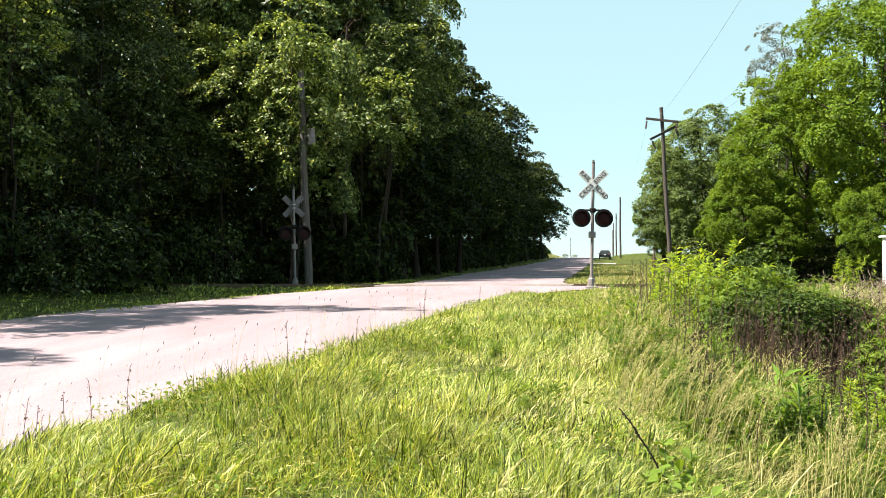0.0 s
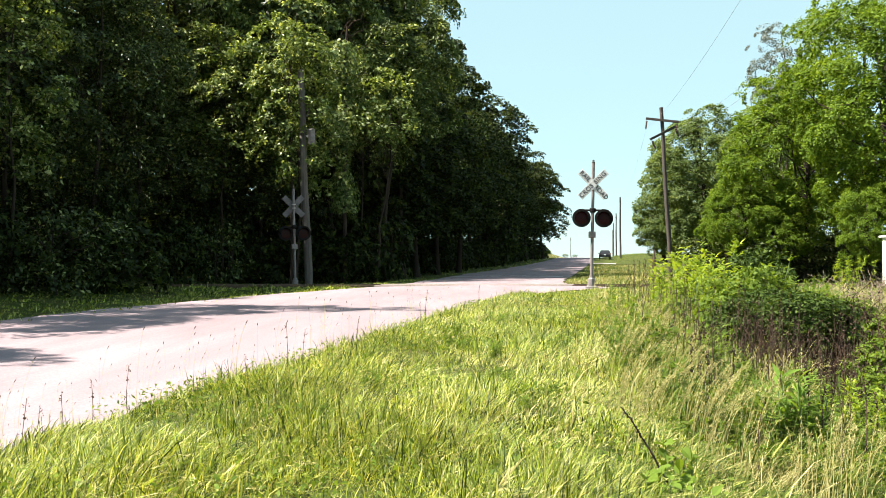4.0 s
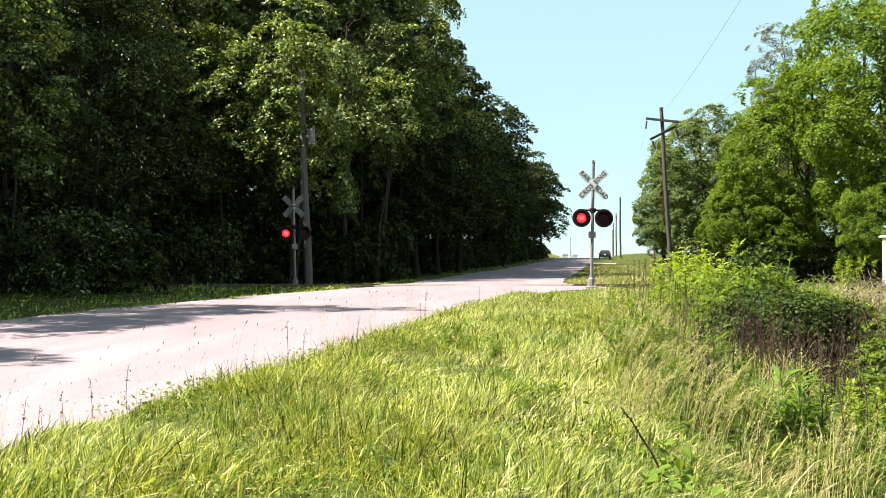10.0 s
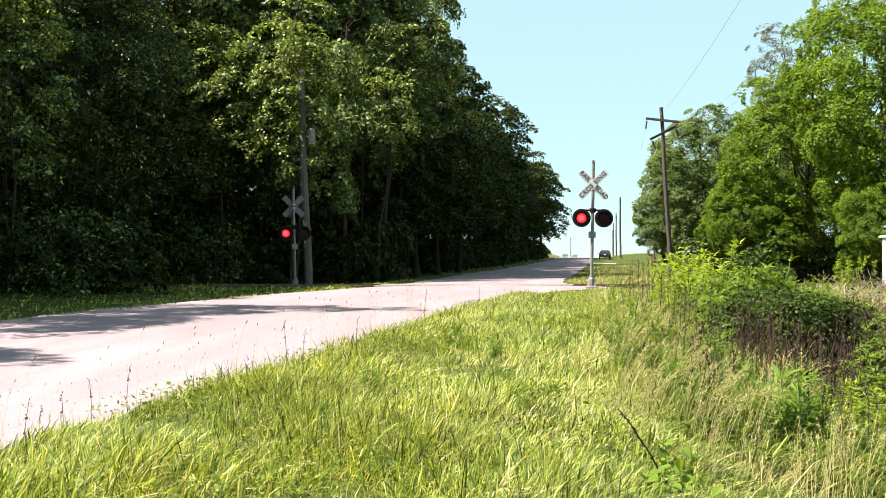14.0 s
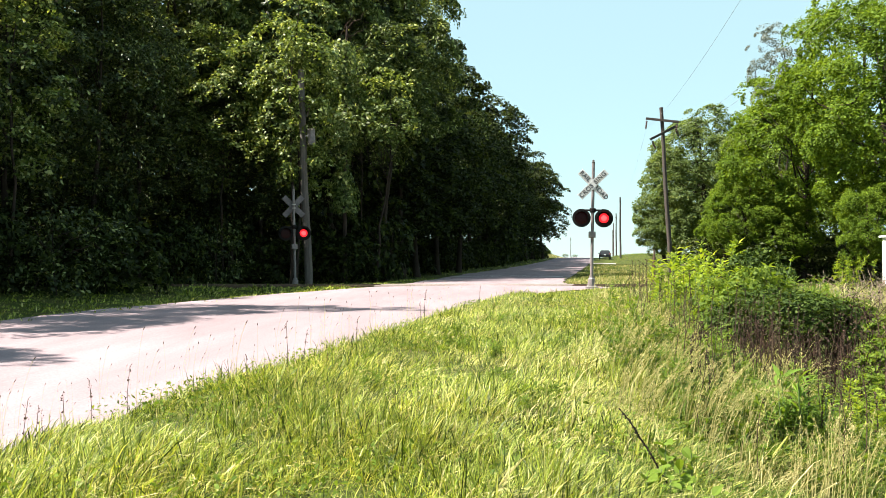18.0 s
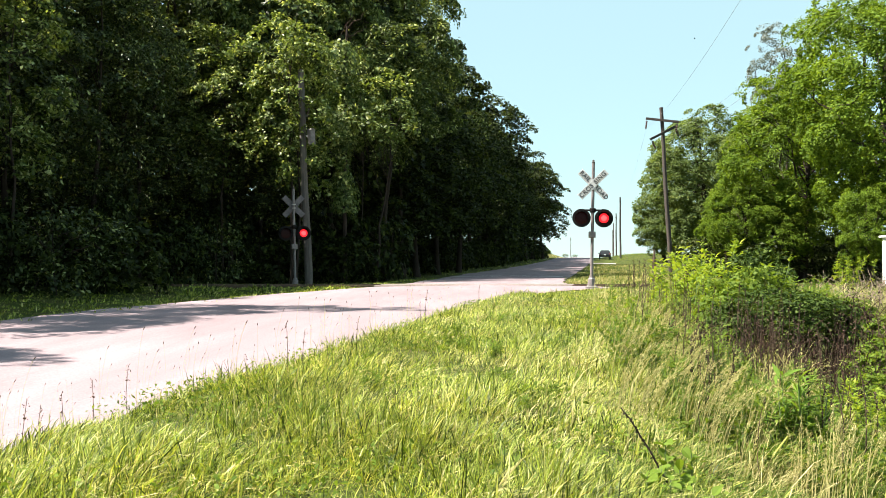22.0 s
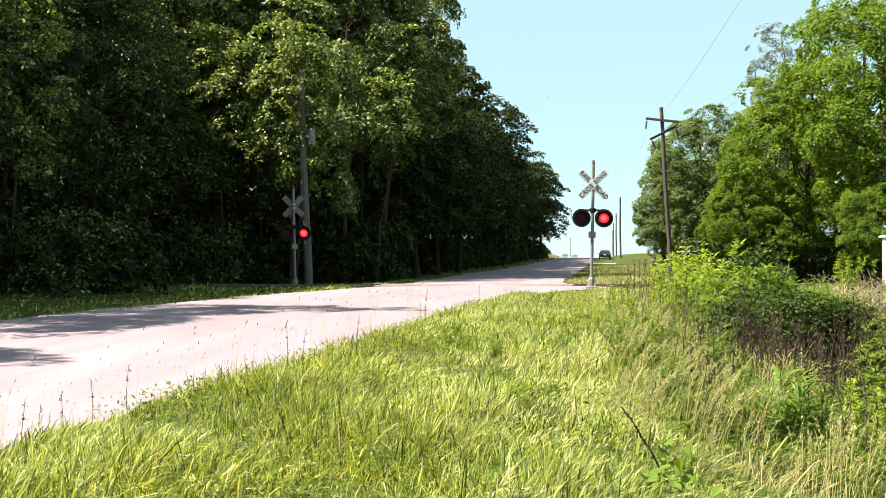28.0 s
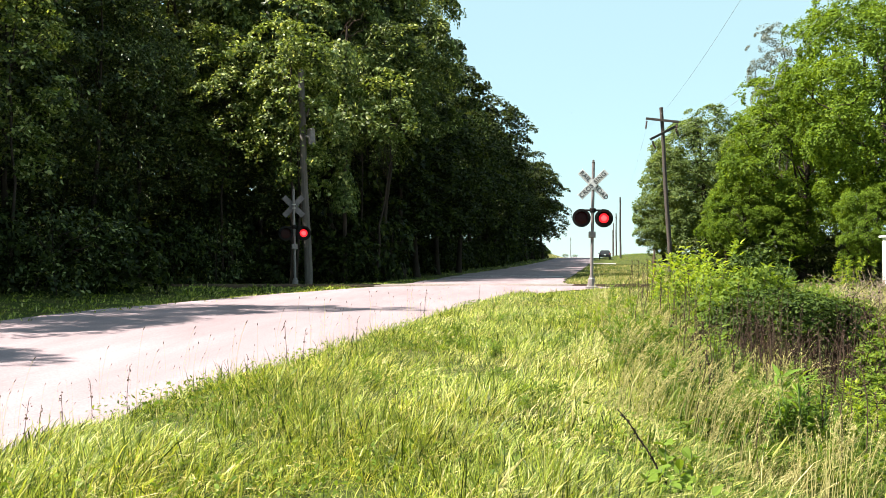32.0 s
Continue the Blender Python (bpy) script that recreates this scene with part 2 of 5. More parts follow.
def tubes(lines, sides=5):
    """Tapering tubes along lines of (x, y, z, radius), as arrays of corners and faces."""
    vs, fs, base = [], [], 0
    for line in lines:
        line = np.asarray(line, float)
        p, r = line[:, :3], line[:, 3]
        d = np.gradient(p, axis=0)
        d /= np.linalg.norm(d, axis=1, keepdims=True) + 1e-9
        ref = np.where(np.abs(d[:, 2:3]) > 0.9, np.array([[1.0, 0, 0]]), np.array([[0, 0, 1.0]]))
        a = np.cross(d, ref)
        a /= np.linalg.norm(a, axis=1, keepdims=True) + 1e-9
        b = np.cross(d, a)
        t = np.arange(sides) * 2 * np.pi / sides
        ring = p[:, None] + r[:, None, None] * (np.cos(t)[None, :, None] * a[:, None] + np.sin(t)[None, :, None] * b[:, None])
        vs.append(ring.reshape(-1, 3))
        n = len(p)
        i, k = np.meshgrid(np.arange(n - 1), np.arange(sides), indexing="ij")
        k2 = (k + 1) % sides
        fs.append((base + np.stack([i * sides + k, i * sides + k2, (i + 1) * sides + k2, (i + 1) * sides + k], -1)).reshape(-1, 4))
        base += n * sides
    return np.concatenate(vs), np.concatenate(fs)


def unit(a):
    return a / (np.linalg.norm(a, axis=-1, keepdims=True) + 1e-9)


def leaf_quads(c, n, size, rng, wide=0.55, along=None):
    """Pointed, slightly folded leaves round the places c, facing n."""
    k = len(c)
    d = rng.normal(size=(k, 3)) if along is None else along + rng.normal(size=(k, 3)) * 0.25
    n = unit(n)
    d = unit(d - (d * n).sum(1, keepdims=True) * n)
    b = np.cross(n, d)
    s = np.asarray(size).reshape(-1, 1) * np.ones((k, 1))
    v = np.stack([c - 0.5 * s * d, c + 0.5 * wide * s * b + 0.08 * s * n - 0.05 * s * d,
                  c + 0.5 * s * d - 0.05 * s * n, c - 0.5 * wide * s * b + 0.08 * s * n - 0.05 * s * d], 1)
    return v.reshape(-1, 3), np.arange(4 * k).reshape(k, 4)


def crown_leaves(rng, rx, ry, rz, clumps, each, size, spread=0.9, hollow=0.55, droop=0.5, lumps=0.12, lobes=26, lobe=0.42, flutter=0.6, lift=0.6):
    """The leaves of a crown: boughs bulge from it as lobes, each covered with domed clumps of leaves."""
    d = unit(rng.normal(size=(lobes * 6, 3)))
    keep = [0]
    for k in range(lobes - 1):
        far = np.min(np.linalg.norm(d[:, None] - d[keep][None], axis=2), axis=1) + rng.uniform(0, 0.25, len(d))
        keep.append(int(np.argmax(far)))
    d = d[keep]
    ph = rng.uniform(0, 6.28, 6)
    lump = 1 + lumps * (np.sin(3.1 * d[:, 0] + ph[0]) * np.sin(2.7 * d[:, 1] + ph[1]) + 0.7 * np.sin(5.3 * d[:, 2] + ph[2] + 2 * d[:, 0]))
    fat = rng.uniform(0.85, 1.25, lobes) * lobe * min(rx, rz)
    size_v = np.array([rx, ry, rz])
    centre = d * (rng.uniform(hollow, 1.0, lobes) * lump)[:, None] * np.maximum(size_v - 0.75 * fat[:, None], 0.25 * size_v)
    which = rng.choice(lobes, clumps, p=fat ** 2 / (fat ** 2).sum())
    e = unit(rng.normal(size=(clumps, 3)) * 0.9 + 0.75 * d[which] + np.array([0, 0, lift]))
    c = centre[which] + e * (fat[which] * rng.uniform(0.7, 1.05, clumps))[:, None] * np.array([1.1, 1.1, 0.85])
    at, ee = np.repeat(c, each, 0), np.repeat(e, each, 0)
    cs = np.repeat(rng.uniform(0.5, 1.3, clumps) * spread * 0.65, each)
    n = len(at)
    lay = unit(ee * (1.2 - lift) + np.array([0, 0, 0.1 + lift]))
    t1 = unit(np.cross(lay, np.array([0.3, 0.9, 0.1])))
    t2 = np.cross(lay, t1)
    a, q = rng.uniform(0, 2 * np.pi, n), rng.uniform(0, 1, n) ** 0.5
    off = (t1 * (q * np.cos(a))[:, None] + t2 * (q * np.sin(a))[:, None] - lay * (droop * q ** 2)[:, None] + rng.normal(size=(n, 3)) * 0.14) * cs[:, None]
    nrm = ee * 0.55 + np.array([0, 0, 0.75]) + unit(off) * 0.4 * q[:, None] + rng.normal(size=at.shape) * flutter
    v, f = leaf_quads(at + off, nrm, rng.uniform(0.65, 1.3, n) * size, rng)
    return v, f, c


def wander(rng, a, b, r0, r1, steps=6, bend=0.08):
    a, b = np.asarray(a, float), np.asarray(b, float)
    t = np.linspace(0, 1, steps)[:, None]
    p = a + (b - a) * t + np.cumsum(rng.normal(size=(steps, 3)), 0) * bend * np.linalg.norm(b - a) / steps * np.sin(t * np.pi)
    return np.concatenate([p, r0 + (r1 - r0) * t ** 0.8], 1)


def tree(name, rng, height, rx, ry, crown_z, rz, trunk_r, leaf, label, clumps=420, each=60, size=0.15, limbs=9, group="trees of the wood", **kw):
    """A tree at the origin: trunk, limbs and a crown of leaf clumps."""
    ob = thing(name, Matrix(), label, "tree", group)
    v, f, c = crown_leaves(rng, rx, ry, rz, clumps, each, size, **kw)
    v[:, 2] += crown_z
    tagged(part("crown", np_mesh("crown", v, f, M[leaf]), parent=ob), kind="stuff")
    top = np.array([rng.normal() * 0.3, rng.normal() * 0.3, crown_z + rz * 0.75])
    line = wander(rng, (0, 0, -0.3), top, trunk_r, trunk_r * 0.15, 10, 0.12)
    line[0, 3] *= 1.35
    part("trunk", np_mesh("trunk", *tubes([line], 9), M["bark"], True), parent=ob)
    order = rng.permutation(len(c))[:limbs]
    for k in order:
        i = rng.integers(4, 8)
        lv, lf = tubes([wander(rng, line[i, :3], c[k] * 0.9 + (0, 0, crown_z), line[i, 3] * 0.5, 0.015, 6, 0.3)], 6)
        part("limb", np_mesh("limb", lv, lf, M["bark"], True), parent=ob)
    return ob


# ---- the lie of the land ----
LEAN = 0.17            # the road runs this far to the side for every metre ahead
ROAD_L, ROAD_R = -8.8, -1.9


def smooth(a, b, x):
    t = np.clip((x - a) / (b - a), 0, 1)
    return t * t * (3 - 2 * t)


PROFILE_Y = np.array([-400.0, 0, 36, 53, 80, 110, 137, 160, 180, 200, 240, 300, 420, 3000])
PROFILE_Z = np.array([0.0, 0, 0, -0.04, 0.06, 0.27, 0.55, 0.86, 1.12, 1.16, 0.9, 0.0, -3.0, -3.0])


def road_z(y):
    return np.interp(y, PROFILE_Y, PROFILE_Z)


def verge_edge(y):
    """How far the verge reaches over the road's edge: close by it lies well over it, at the crossing it draws back."""
    return np.interp(y, [0.0, 4.0, 5.0, 7.0, 9.0, 17.0, 22.0, 26.0, 30.0, 34.0, 40.0], [-2.72, -2.7, -2.64, -2.53, -2.5, -2.5, -2.3, -1.6, -0.6, -1.6, ROAD_R])


def land_z(x, y):
    x, y = np.asarray(x, float), np.asarray(y, float)
    u = x - LEAN * y
    z = road_z(y) - 0.04
    rim = verge_edge(y)
    right = smooth(rim - 0.02, rim + 0.5, u)
    z = z + right * 0.27 * (1 - smooth(17, 27, y))
    z = z - 0.34 * smooth(-0.2, 1.0, u) * (1 - smooth(22, 30, y)) - 0.12 * smooth(1, 3, u) * smooth(36, 40, y) * (1 - smooth(80, 110, y))
    left = smooth(ROAD_L - 0.1, ROAD_L - 2.2, u)
    z = z - left * 0.14 * (1 - smooth(120, 170, y))
    z = z + 0.5 * smooth(ROAD_L - 4, ROAD_L - 12, u) * (1 - smooth(140, 180, y))
    z = z + 1.5 * smooth(ROAD_L + 0.5, ROAD_L - 6, u) * smooth(172, 205, y) * (1 - smooth(300, 500, y))
    z = z + 0.8 * smooth(ROAD_R, ROAD_R + 9, u) * smooth(110, 160, y) * (1 - smooth(300, 500, y))
    bank = np.exp(-((y - 33.6) / 2.6) ** 4)
    z = z + bank * np.maximum(0, -0.05 - z) * (np.abs(u + 5.35) > 3.9)
    return z + 0.03 * np.sin(x * 1.7 + y * 0.9) * np.sin(y * 1.3 - x * 0.4) * (np.abs(u - (ROAD_L + ROAD_R) / 2) > 3.9)


def spaced(a, b, fine_a, fine_b, step, far):
    mid = np.arange(fine_a, fine_b, step)
    lo = fine_a - (fine_a - a) * (np.linspace(0, 1, far)[1:] ** 3)
    hi = fine_b + (b - fine_b) * (np.linspace(0, 1, far) ** 3)
    return np.concatenate([lo[::-1], mid, hi])


def grid_mesh(name, xs, ys, fz, material, slant=0.0):
    gx, gy = np.meshgrid(xs, ys)
    gx = gx + slant * gy
    v = np.stack([gx, gy, fz(gx, gy)], -1).reshape(-1, 3)
    n = len(xs)
    j, i = np.meshgrid(np.arange(len(ys) - 1), np.arange(n - 1), indexing="ij")
    f = np.stack([j * n + i, j * n + i + 1, (j + 1) * n + i + 1, (j + 1) * n + i], -1).reshape(-1, 4)
    return np_mesh(name, v, f, material, True)


ground = part("ground", grid_mesh("ground", spaced(-2500, 2500, -14, 8, 0.4, 34), spaced(-1500, 2900, -6, 60, 0.4, 44), land_z, M["earth"], LEAN))
tagged(ground, "green grassy earth rising gently to a low crest", "ground", kind="structure")

edge_rng = np.random.default_rng(3)
road_ys = np.concatenate([np.arange(-60, 60, 0.5), np.arange(60, 330, 3.0)])
wobble_l = np.interp(road_ys, np.arange(-60, 331, 2.0), edge_rng.normal(size=196) * 0.12)
wobble_r = np.interp(road_ys, np.arange(-60, 331, 2.0), edge_rng.normal(size=196) * 0.08)
across = np.linspace(0, 1, 15)


def road_mesh():
    flare = 0.9 * np.exp(-((road_ys - 33) / 5.0) ** 2)
    lft = wobble_l + np.interp(road_ys, [0, 22, 30, 36, 60], [-9.4, -9.4, -8.3, -7.7, ROAD_L])
    rgt = ROAD_R + wobble_r + flare + 1.2 * np.exp(-((road_ys - 31.2) / 2.4) ** 2)
    x = lft[:, None] + (rgt - lft)[:, None] * across + LEAN * road_ys[:, None]
    y = np.repeat(road_ys[:, None], 15, 1)
    z = road_z(y) + 0.045 * (1 - (2 * across - 1) ** 2) - 0.012
    v = np.stack([x, y, z], -1).reshape(-1, 3)
    j, i = np.meshgrid(np.arange(len(road_ys) - 1), np.arange(14), indexing="ij")
    f = np.stack([j * 15 + i, j * 15 + i + 1, (j + 1) * 15 + i + 1, (j + 1) * 15 + i], -1).reshape(-1, 4)
    return np_mesh("road", v, f, M["road"], True)


road = tagged(part("road", road_mesh()), "sun-bleached pale asphalt country road with ragged edges", "road", kind="structure")


# ---- the railway ----
TRACK_Y = 33.6


def track():
    ob = thing("railway_track", pose(0, TRACK_Y, 0), "single railway track on ballast crossing the road at grade", "railway track", kind="structure")
    prof = [(-0.07, -0.16), (0.07, -0.16), (0.07, -0.145), (0.012, -0.12), (0.012, -0.04), (0.036, -0.03), (0.036, 0.0), (-0.036, 0.0), (-0.036, -0.03), (-0.012, -0.04), (-0.012, -0.12), (-0.07, -0.145)]
    for side in (-0.7525, 0.7525):
        bm = bmesh.new()
        ends = [[bm.verts.new((x, side + a, b + 0.036)) for a, b in prof] for x in (-90, 90)]
        for k in range(12):
            bm.faces.new((ends[0][k], ends[0][(k + 1) % 12], ends[1][(k + 1) % 12], ends[1][k]))
        part("rail", bm, M["rail"], ob)
    xs = np.linspace(-90, 90, 240)
    rows = np.array([-2.3, -1.5, -1.3, 0, 1.3, 1.5, 2.3])
    hs = np.array([-0.34, -0.13, -0.1, -0.1, -0.1, -0.13, -0.34])
    rng = np.random.default_rng(5)
    gx, gy = np.meshgrid(xs, rows)
    gz = np.repeat(hs[:, None], len(xs), 1) + rng.normal(size=gx.shape) * 0.02
    n = len(xs)
    j, i = np.meshgrid(np.arange(6), np.arange(n - 1), indexing="ij")
    f = np.stack([j * n + i, j * n + i + 1, (j + 1) * n + i + 1, (j + 1) * n + i], -1).reshape(-1, 4)
    part("ballast", np_mesh("ballast", np.stack([gx, gy, gz], -1).reshape(-1, 3), f, M["gravel"], True), parent=ob)
    tie = None
    for k in range(46):
        x = 6.0 + k * 0.55
        if tie is None:
            tie = part("sleeper", boxed(0.22, 2.6, 0.16, bevel=0.012), M["tie"], ob, m=pose(x, 0, -0.15))
        else:
            part("sleeper", tie.data, parent=ob, m=pose(x, rng.normal() * 0.03, -0.15, 0, 0, rng.normal()))
    plank = None
    for y in (-1.02, -0.5, -0.25, 0.0, 0.25, 0.5, 1.02):
        c = LEAN * (TRACK_Y + y) - 4.5
        if plank is None:
            plank = part("crossing_plank", boxed(6.8, 0.23, 0.12, bevel=0.012), M["panel"], ob, m=pose(c, y, -0.03))
        else:
            part("crossing_plank", plank.data, parent=ob, m=pose(c, y, -0.03 + 0.004 * rng.normal()))
    return ob


track()

# pale bars laid on the road imitate a streak of sun between shadows
streak_mark = thing("stop_line", pose(0, 0, 0), "pale bars painted across the road in place of a sunlit streak", "road marking", kind="structure")
for y0, u0, u1 in ((52.0, -8.3, -5.6), (52.0, -5.2, -2.3)):
    xs = np.linspace(u0, u1, 12)
    gx, gy = np.meshgrid(xs, np.array([y0, y0 + 0.6]))
    ac = (gx - ROAD_L) / (ROAD_R - ROAD_L)
    gz = road_z(gy) + 0.045 * (1 - (2 * ac - 1) ** 2) - 0.012 + 0.005
    v = np.stack([gx + LEAN * gy, gy, gz], -1).reshape(-1, 3)
    f = np.array([[i, i + 1, 13 + i, 12 + i] for i in range(11)])
    part("painted_bar", np_mesh("painted_bar", v, f, M["paint"]), parent=streak_mark)


# ---- crossing signals ----
def lettering(text, size, material, parent, m):
    cu = bpy.data.curves.new("lettering", "FONT")
    cu.offset = 0.004
    cu.body, cu.size, cu.align_x, cu.align_y, cu.extrude, cu.space_character = text, size, "CENTER", "CENTER", 0.002, 1.1
    ob = bpy.data.objects.new("lettering", cu)
    scene.collection.objects.link(ob)
    deps = bpy.context.evaluated_depsgraph_get()
    me = bpy.data.meshes.new_from_object(ob.evaluated_get(deps))
    bpy.data.objects.remove(ob)
    me.materials.clear()
    me.materials.append(material)
    return part("lettering", me, parent=parent, m=m)


FACE = pose(0, 0, 0, 90, 0, 0)      # lays the z axis of a turned shape towards -y


def crossing_signal(m, words, label, high):
    """Mast with crossbuck, two hooded lamps on an arm, junction box and pedestal. Faces -y."""
    ob = thing("crossing_signal", m, label, "railroad signal", "crossing signals")
    part("mast", lathe([(0.05, 0.0), (0.05, high - 0.06)], 16), M["silver"], ob)
    part("finial", lathe([(0.05, 0.0), (0.055, 0.03), (0.03, 0.06), (0.035, 0.09), (0.0, 0.13)], 12), M["tarred"], ob, m=pose(0, 0, high - 0.06))
    base = part("pedestal", lathe([(0.2, 0.0), (0.2, 0.04), (0.13, 0.06), (0.11, 0.30), (0.085, 0.33), (0.085, 0.38)], 8), M["silver"], ob)
    for k in range(4):
        a = math.pi / 4 + k * math.pi / 2
        part("bolt", lathe([(0.02, 0), (0.02, 0.035), (0.012, 0.04)], 6), M["steel"], base, m=pose(0.165 * math.cos(a), 0.165 * math.sin(a), 0.04))
    zc = high - 0.73
    for turn, texts, push in ((-45, ("RAIL", "ROAD"), -0.085), (45, ("CROS", "SING"), -0.110)):
        push = push if words else 0.08 - push * 0.2
        blade = part("crossbuck_blade", boxed(1.15 if words else 1.06, 0.012, 0.22, bevel=0.004), M["white" if words else "bare"], ob, m=pose(0, push, zc, 0, -turn, 0))
        if words:
            for k, text in enumerate(texts):
                lettering(text, 0.185 if turn < 0 else 0.195, M["letter"], blade, pose((2 * k - 1) * (0.355 if turn < 0 else 0.295), -0.009, 0.0, 90, 0, 0))
    for dx in (-0.012, 0.012):
        part("clamp", boxed(0.16, 0.05, 0.03, bevel=0.006), M["steel"], ob, m=pose(0, -0.045, zc + dx * 6))
    zl = high - 1.79
    arm = part("cross_arm", boxed(0.62, 0.07, 0.06, (0, 0, 0), 0.015), M["black"], ob, m=pose(0, -0.02, zl + 0.25))
    part("arm_bracket", lathe([(0.085, -0.07), (0.10, -0.05), (0.10, 0.05), (0.085, 0.07)], 14), M["black"], ob, m=pose(0, 0, zl + 0.25))
    bulbs = []
    for side in (-1, 1):
        x = side * 0.347
        lamp = part("signal_lamp", lathe([(0.10, -0.16), (0.15, -0.10), (0.17, 0.0), (0.17, 0.02), (0.305, 0.02), (0.31, 0.03), (0.305, 0.04), (0.16, 0.04)], 32, FACE), M["black"], ob, m=pose(x, -0.10, zl) @ Matrix.Scale(0.93, 4))
        part("lens", lathe([(0.215, 0.042), (0.20, 0.05), (0.12, 0.058), (0.0, 0.06)], 28, FACE), M["lens"], lamp, "dark red glass lens")
        bm = bmesh.new()
        n = 22
        inner, outer = [], []
        for k in range(n + 1):
            a = math.radians(-15 + 210 * k / n)
            deep = 0.10 + 0.18 * max(0.0, math.sin(a)) ** 0.7
            for r, store in ((0.222, inner), (0.23, outer)):
                store.append([bm.verts.new((r * math.cos(a), -0.04, r * math.sin(a))), bm.verts.new((r * math.cos(a), -0.04 - deep, r * math.sin(a)))])
        for k in range(n):
            for s in (inner, outer):
                bm.faces.new((s[k][0], s[k][1], s[k + 1][1], s[k + 1][0]))
            bm.faces.new((inner[k][1], outer[k][1], outer[k + 1][1], inner[k + 1][1]))
        part("hood", bm, M["black"], lamp)
        part("drop_bracket", boxed(0.04, 0.05, 0.16, (0, 0, 0), 0.008), M["black"], lamp, m=pose(-side * 0.05, 0.1, 0.2))
        bulb = part("bulb", lathe([(0.2, -0.03), (0.19, -0.012), (0.15, 0.004), (0.10, 0.016), (0.0, 0.024)], 28, FACE), M["lamp"], lamp, "glowing red bulb and reflector")
        part("filament", lathe([(0.10, 0.017), (0.07, 0.026), (0.0, 0.034)], 18, FACE), M["core"], bulb)
        mirror = part("reflector", lathe([(0.17, -0.03), (0.16, 0.0), (0.10, 0.012), (0.0, 0.014)], 24, FACE), M["dim"], lamp, "faintly glowing red reflector")
        bulbs.append((bulb, mirror))
    jb = part("junction_box", boxed(0.22, 0.14, 0.20, (0, 0, 0), 0.015), M["silver"], ob, m=pose(-0.01, -0.09, zl - 0.52))
    part("box_lid", boxed(0.19, 0.012, 0.17, (0, 0, 0), 0.004), M["silver"], jb, m=pose(0, -0.077, 0))
    part("conduit", lathe([(0.018, 0), (0.018, 0.26)], 8), M["silver"], ob, m=pose(-0.01, -0.07, zl - 0.43))
    return ob, bulbs


near_signal, near_bulbs = crossing_signal(pose(4.67, 29.9, 0.02, 0, 1.0, -7), True, "silver crossing signal with white lettered crossbuck and two red lamps", 3.99)
far_signal, far_bulbs = crossing_signal(pose(-5.78, 37.2, -0.20, 0, -1.2, 16), False, "silver crossing signal before dark woods, blank grey crossbuck back", 3.93)


# ---- poles and wires ----
def wood_pole(m, high, r0, r1, mat, label, group="utility poles"):
    ob = thing("utility_pole", m, label, "utility pole", group)
    line = np.array([[0.02 * math.sin(k), 0.0, -0.4 + (high + 0.4) * k / 9, r0 + (r1 - r0) * k / 9] for k in range(10)])
    part("shaft", np_mesh("shaft", *tubes([line], 14), M[mat], True), parent=ob)
    part("pole_cap", lathe([(r1 * 1.02, -0.02), (r1 * 0.9, 0.03), (0.0, 0.06)], 14), M[mat], ob, m=pose(line[-1, 0], 0, high))
    return ob


def arm_on(ob, z, long, turn, tilt, back=0.0):
    arm = part("crossarm", boxed(long, 0.11, 0.15, bevel=0.01), M["tarred"], ob, m=pose(back, -0.14, z, 0, tilt, turn))
    for x in (-long / 2 + 0.08, long / 2 - 0.08):
        prof = [(0.012, 0.0), (0.012, -0.1)] + [(r, -0.1 - 0.13 * k - dz) for k in range(4) for r, dz in ((0.04, 0.0), (0.08, 0.05), (0.04, 0.08))] + [(0.01, -0.64)]
        part("insulator", lathe(prof, 10), M["porcelain"], arm, m=pose(x, 0, -0.05))
    return arm


line_pole = wood_pole(pose(14.4, 60, -0.1, 0, -3.3, 0), 10.6, 0.155, 0.11, "tarred", "dark wooden power line pole with two slanted crossarms")
arm_on(line_pole, 9.80, 2.05, -8, 10.5)
arm_on(line_pole, 9.0, 2.05, 18, -23.0)

box_pole = wood_pole(pose(-5.48, 38.8, -0.25, 0, -2.3, 0), 8.9, 0.175, 0.12, "pole", "weathered grey wooden pole carrying a small metal can")
can = part("transformer_can", lathe([(0.0, -0.35), (0.15, -0.33), (0.16, -0.3), (0.16, 0.26), (0.17, 0.28), (0.12, 0.34), (0.0, 0.36)], 16), M["silver"], box_pole, "pale grey transformer can", pose(0.36, -0.1, 6.15))
part("bushing", lathe([(0.03, 0), (0.045, 0.04), (0.03, 0.08), (0.04, 0.12), (0.0, 0.2)], 10), M["porcelain"], can, m=pose(0.05, 0, 0.34))
part("can_bracket", boxed(0.26, 0.06, 0.08, bevel=0.01), M["steel"], box_pole, m=pose(0.18, -0.05, 6.2))
part("fuse_cutout", boxed(0.08, 0.08, 0.42, bevel=0.02), M["porcelain"], box_pole, m=pose(0.26, -0.1, 7.15, 0, 18, 0))

for x, y, top in ((27.65, 148, 10.5), (37.4, 205, 10.7), (47.6, 265, 10.8), (59.0, 330, 10.9), (52.5, 390, 9.6)):
    far_pole = wood_pole(pose(x, y, float(land_z(x, y)), 0, -0.3, 0), top - float(land_z(x, y)), 0.16, 0.11, "tarred", "distant dark power line pole beyond the crest")
    arm_on(far_pole, top - float(land_z(x, y)) - 0.6, 1.2, 70, 0)


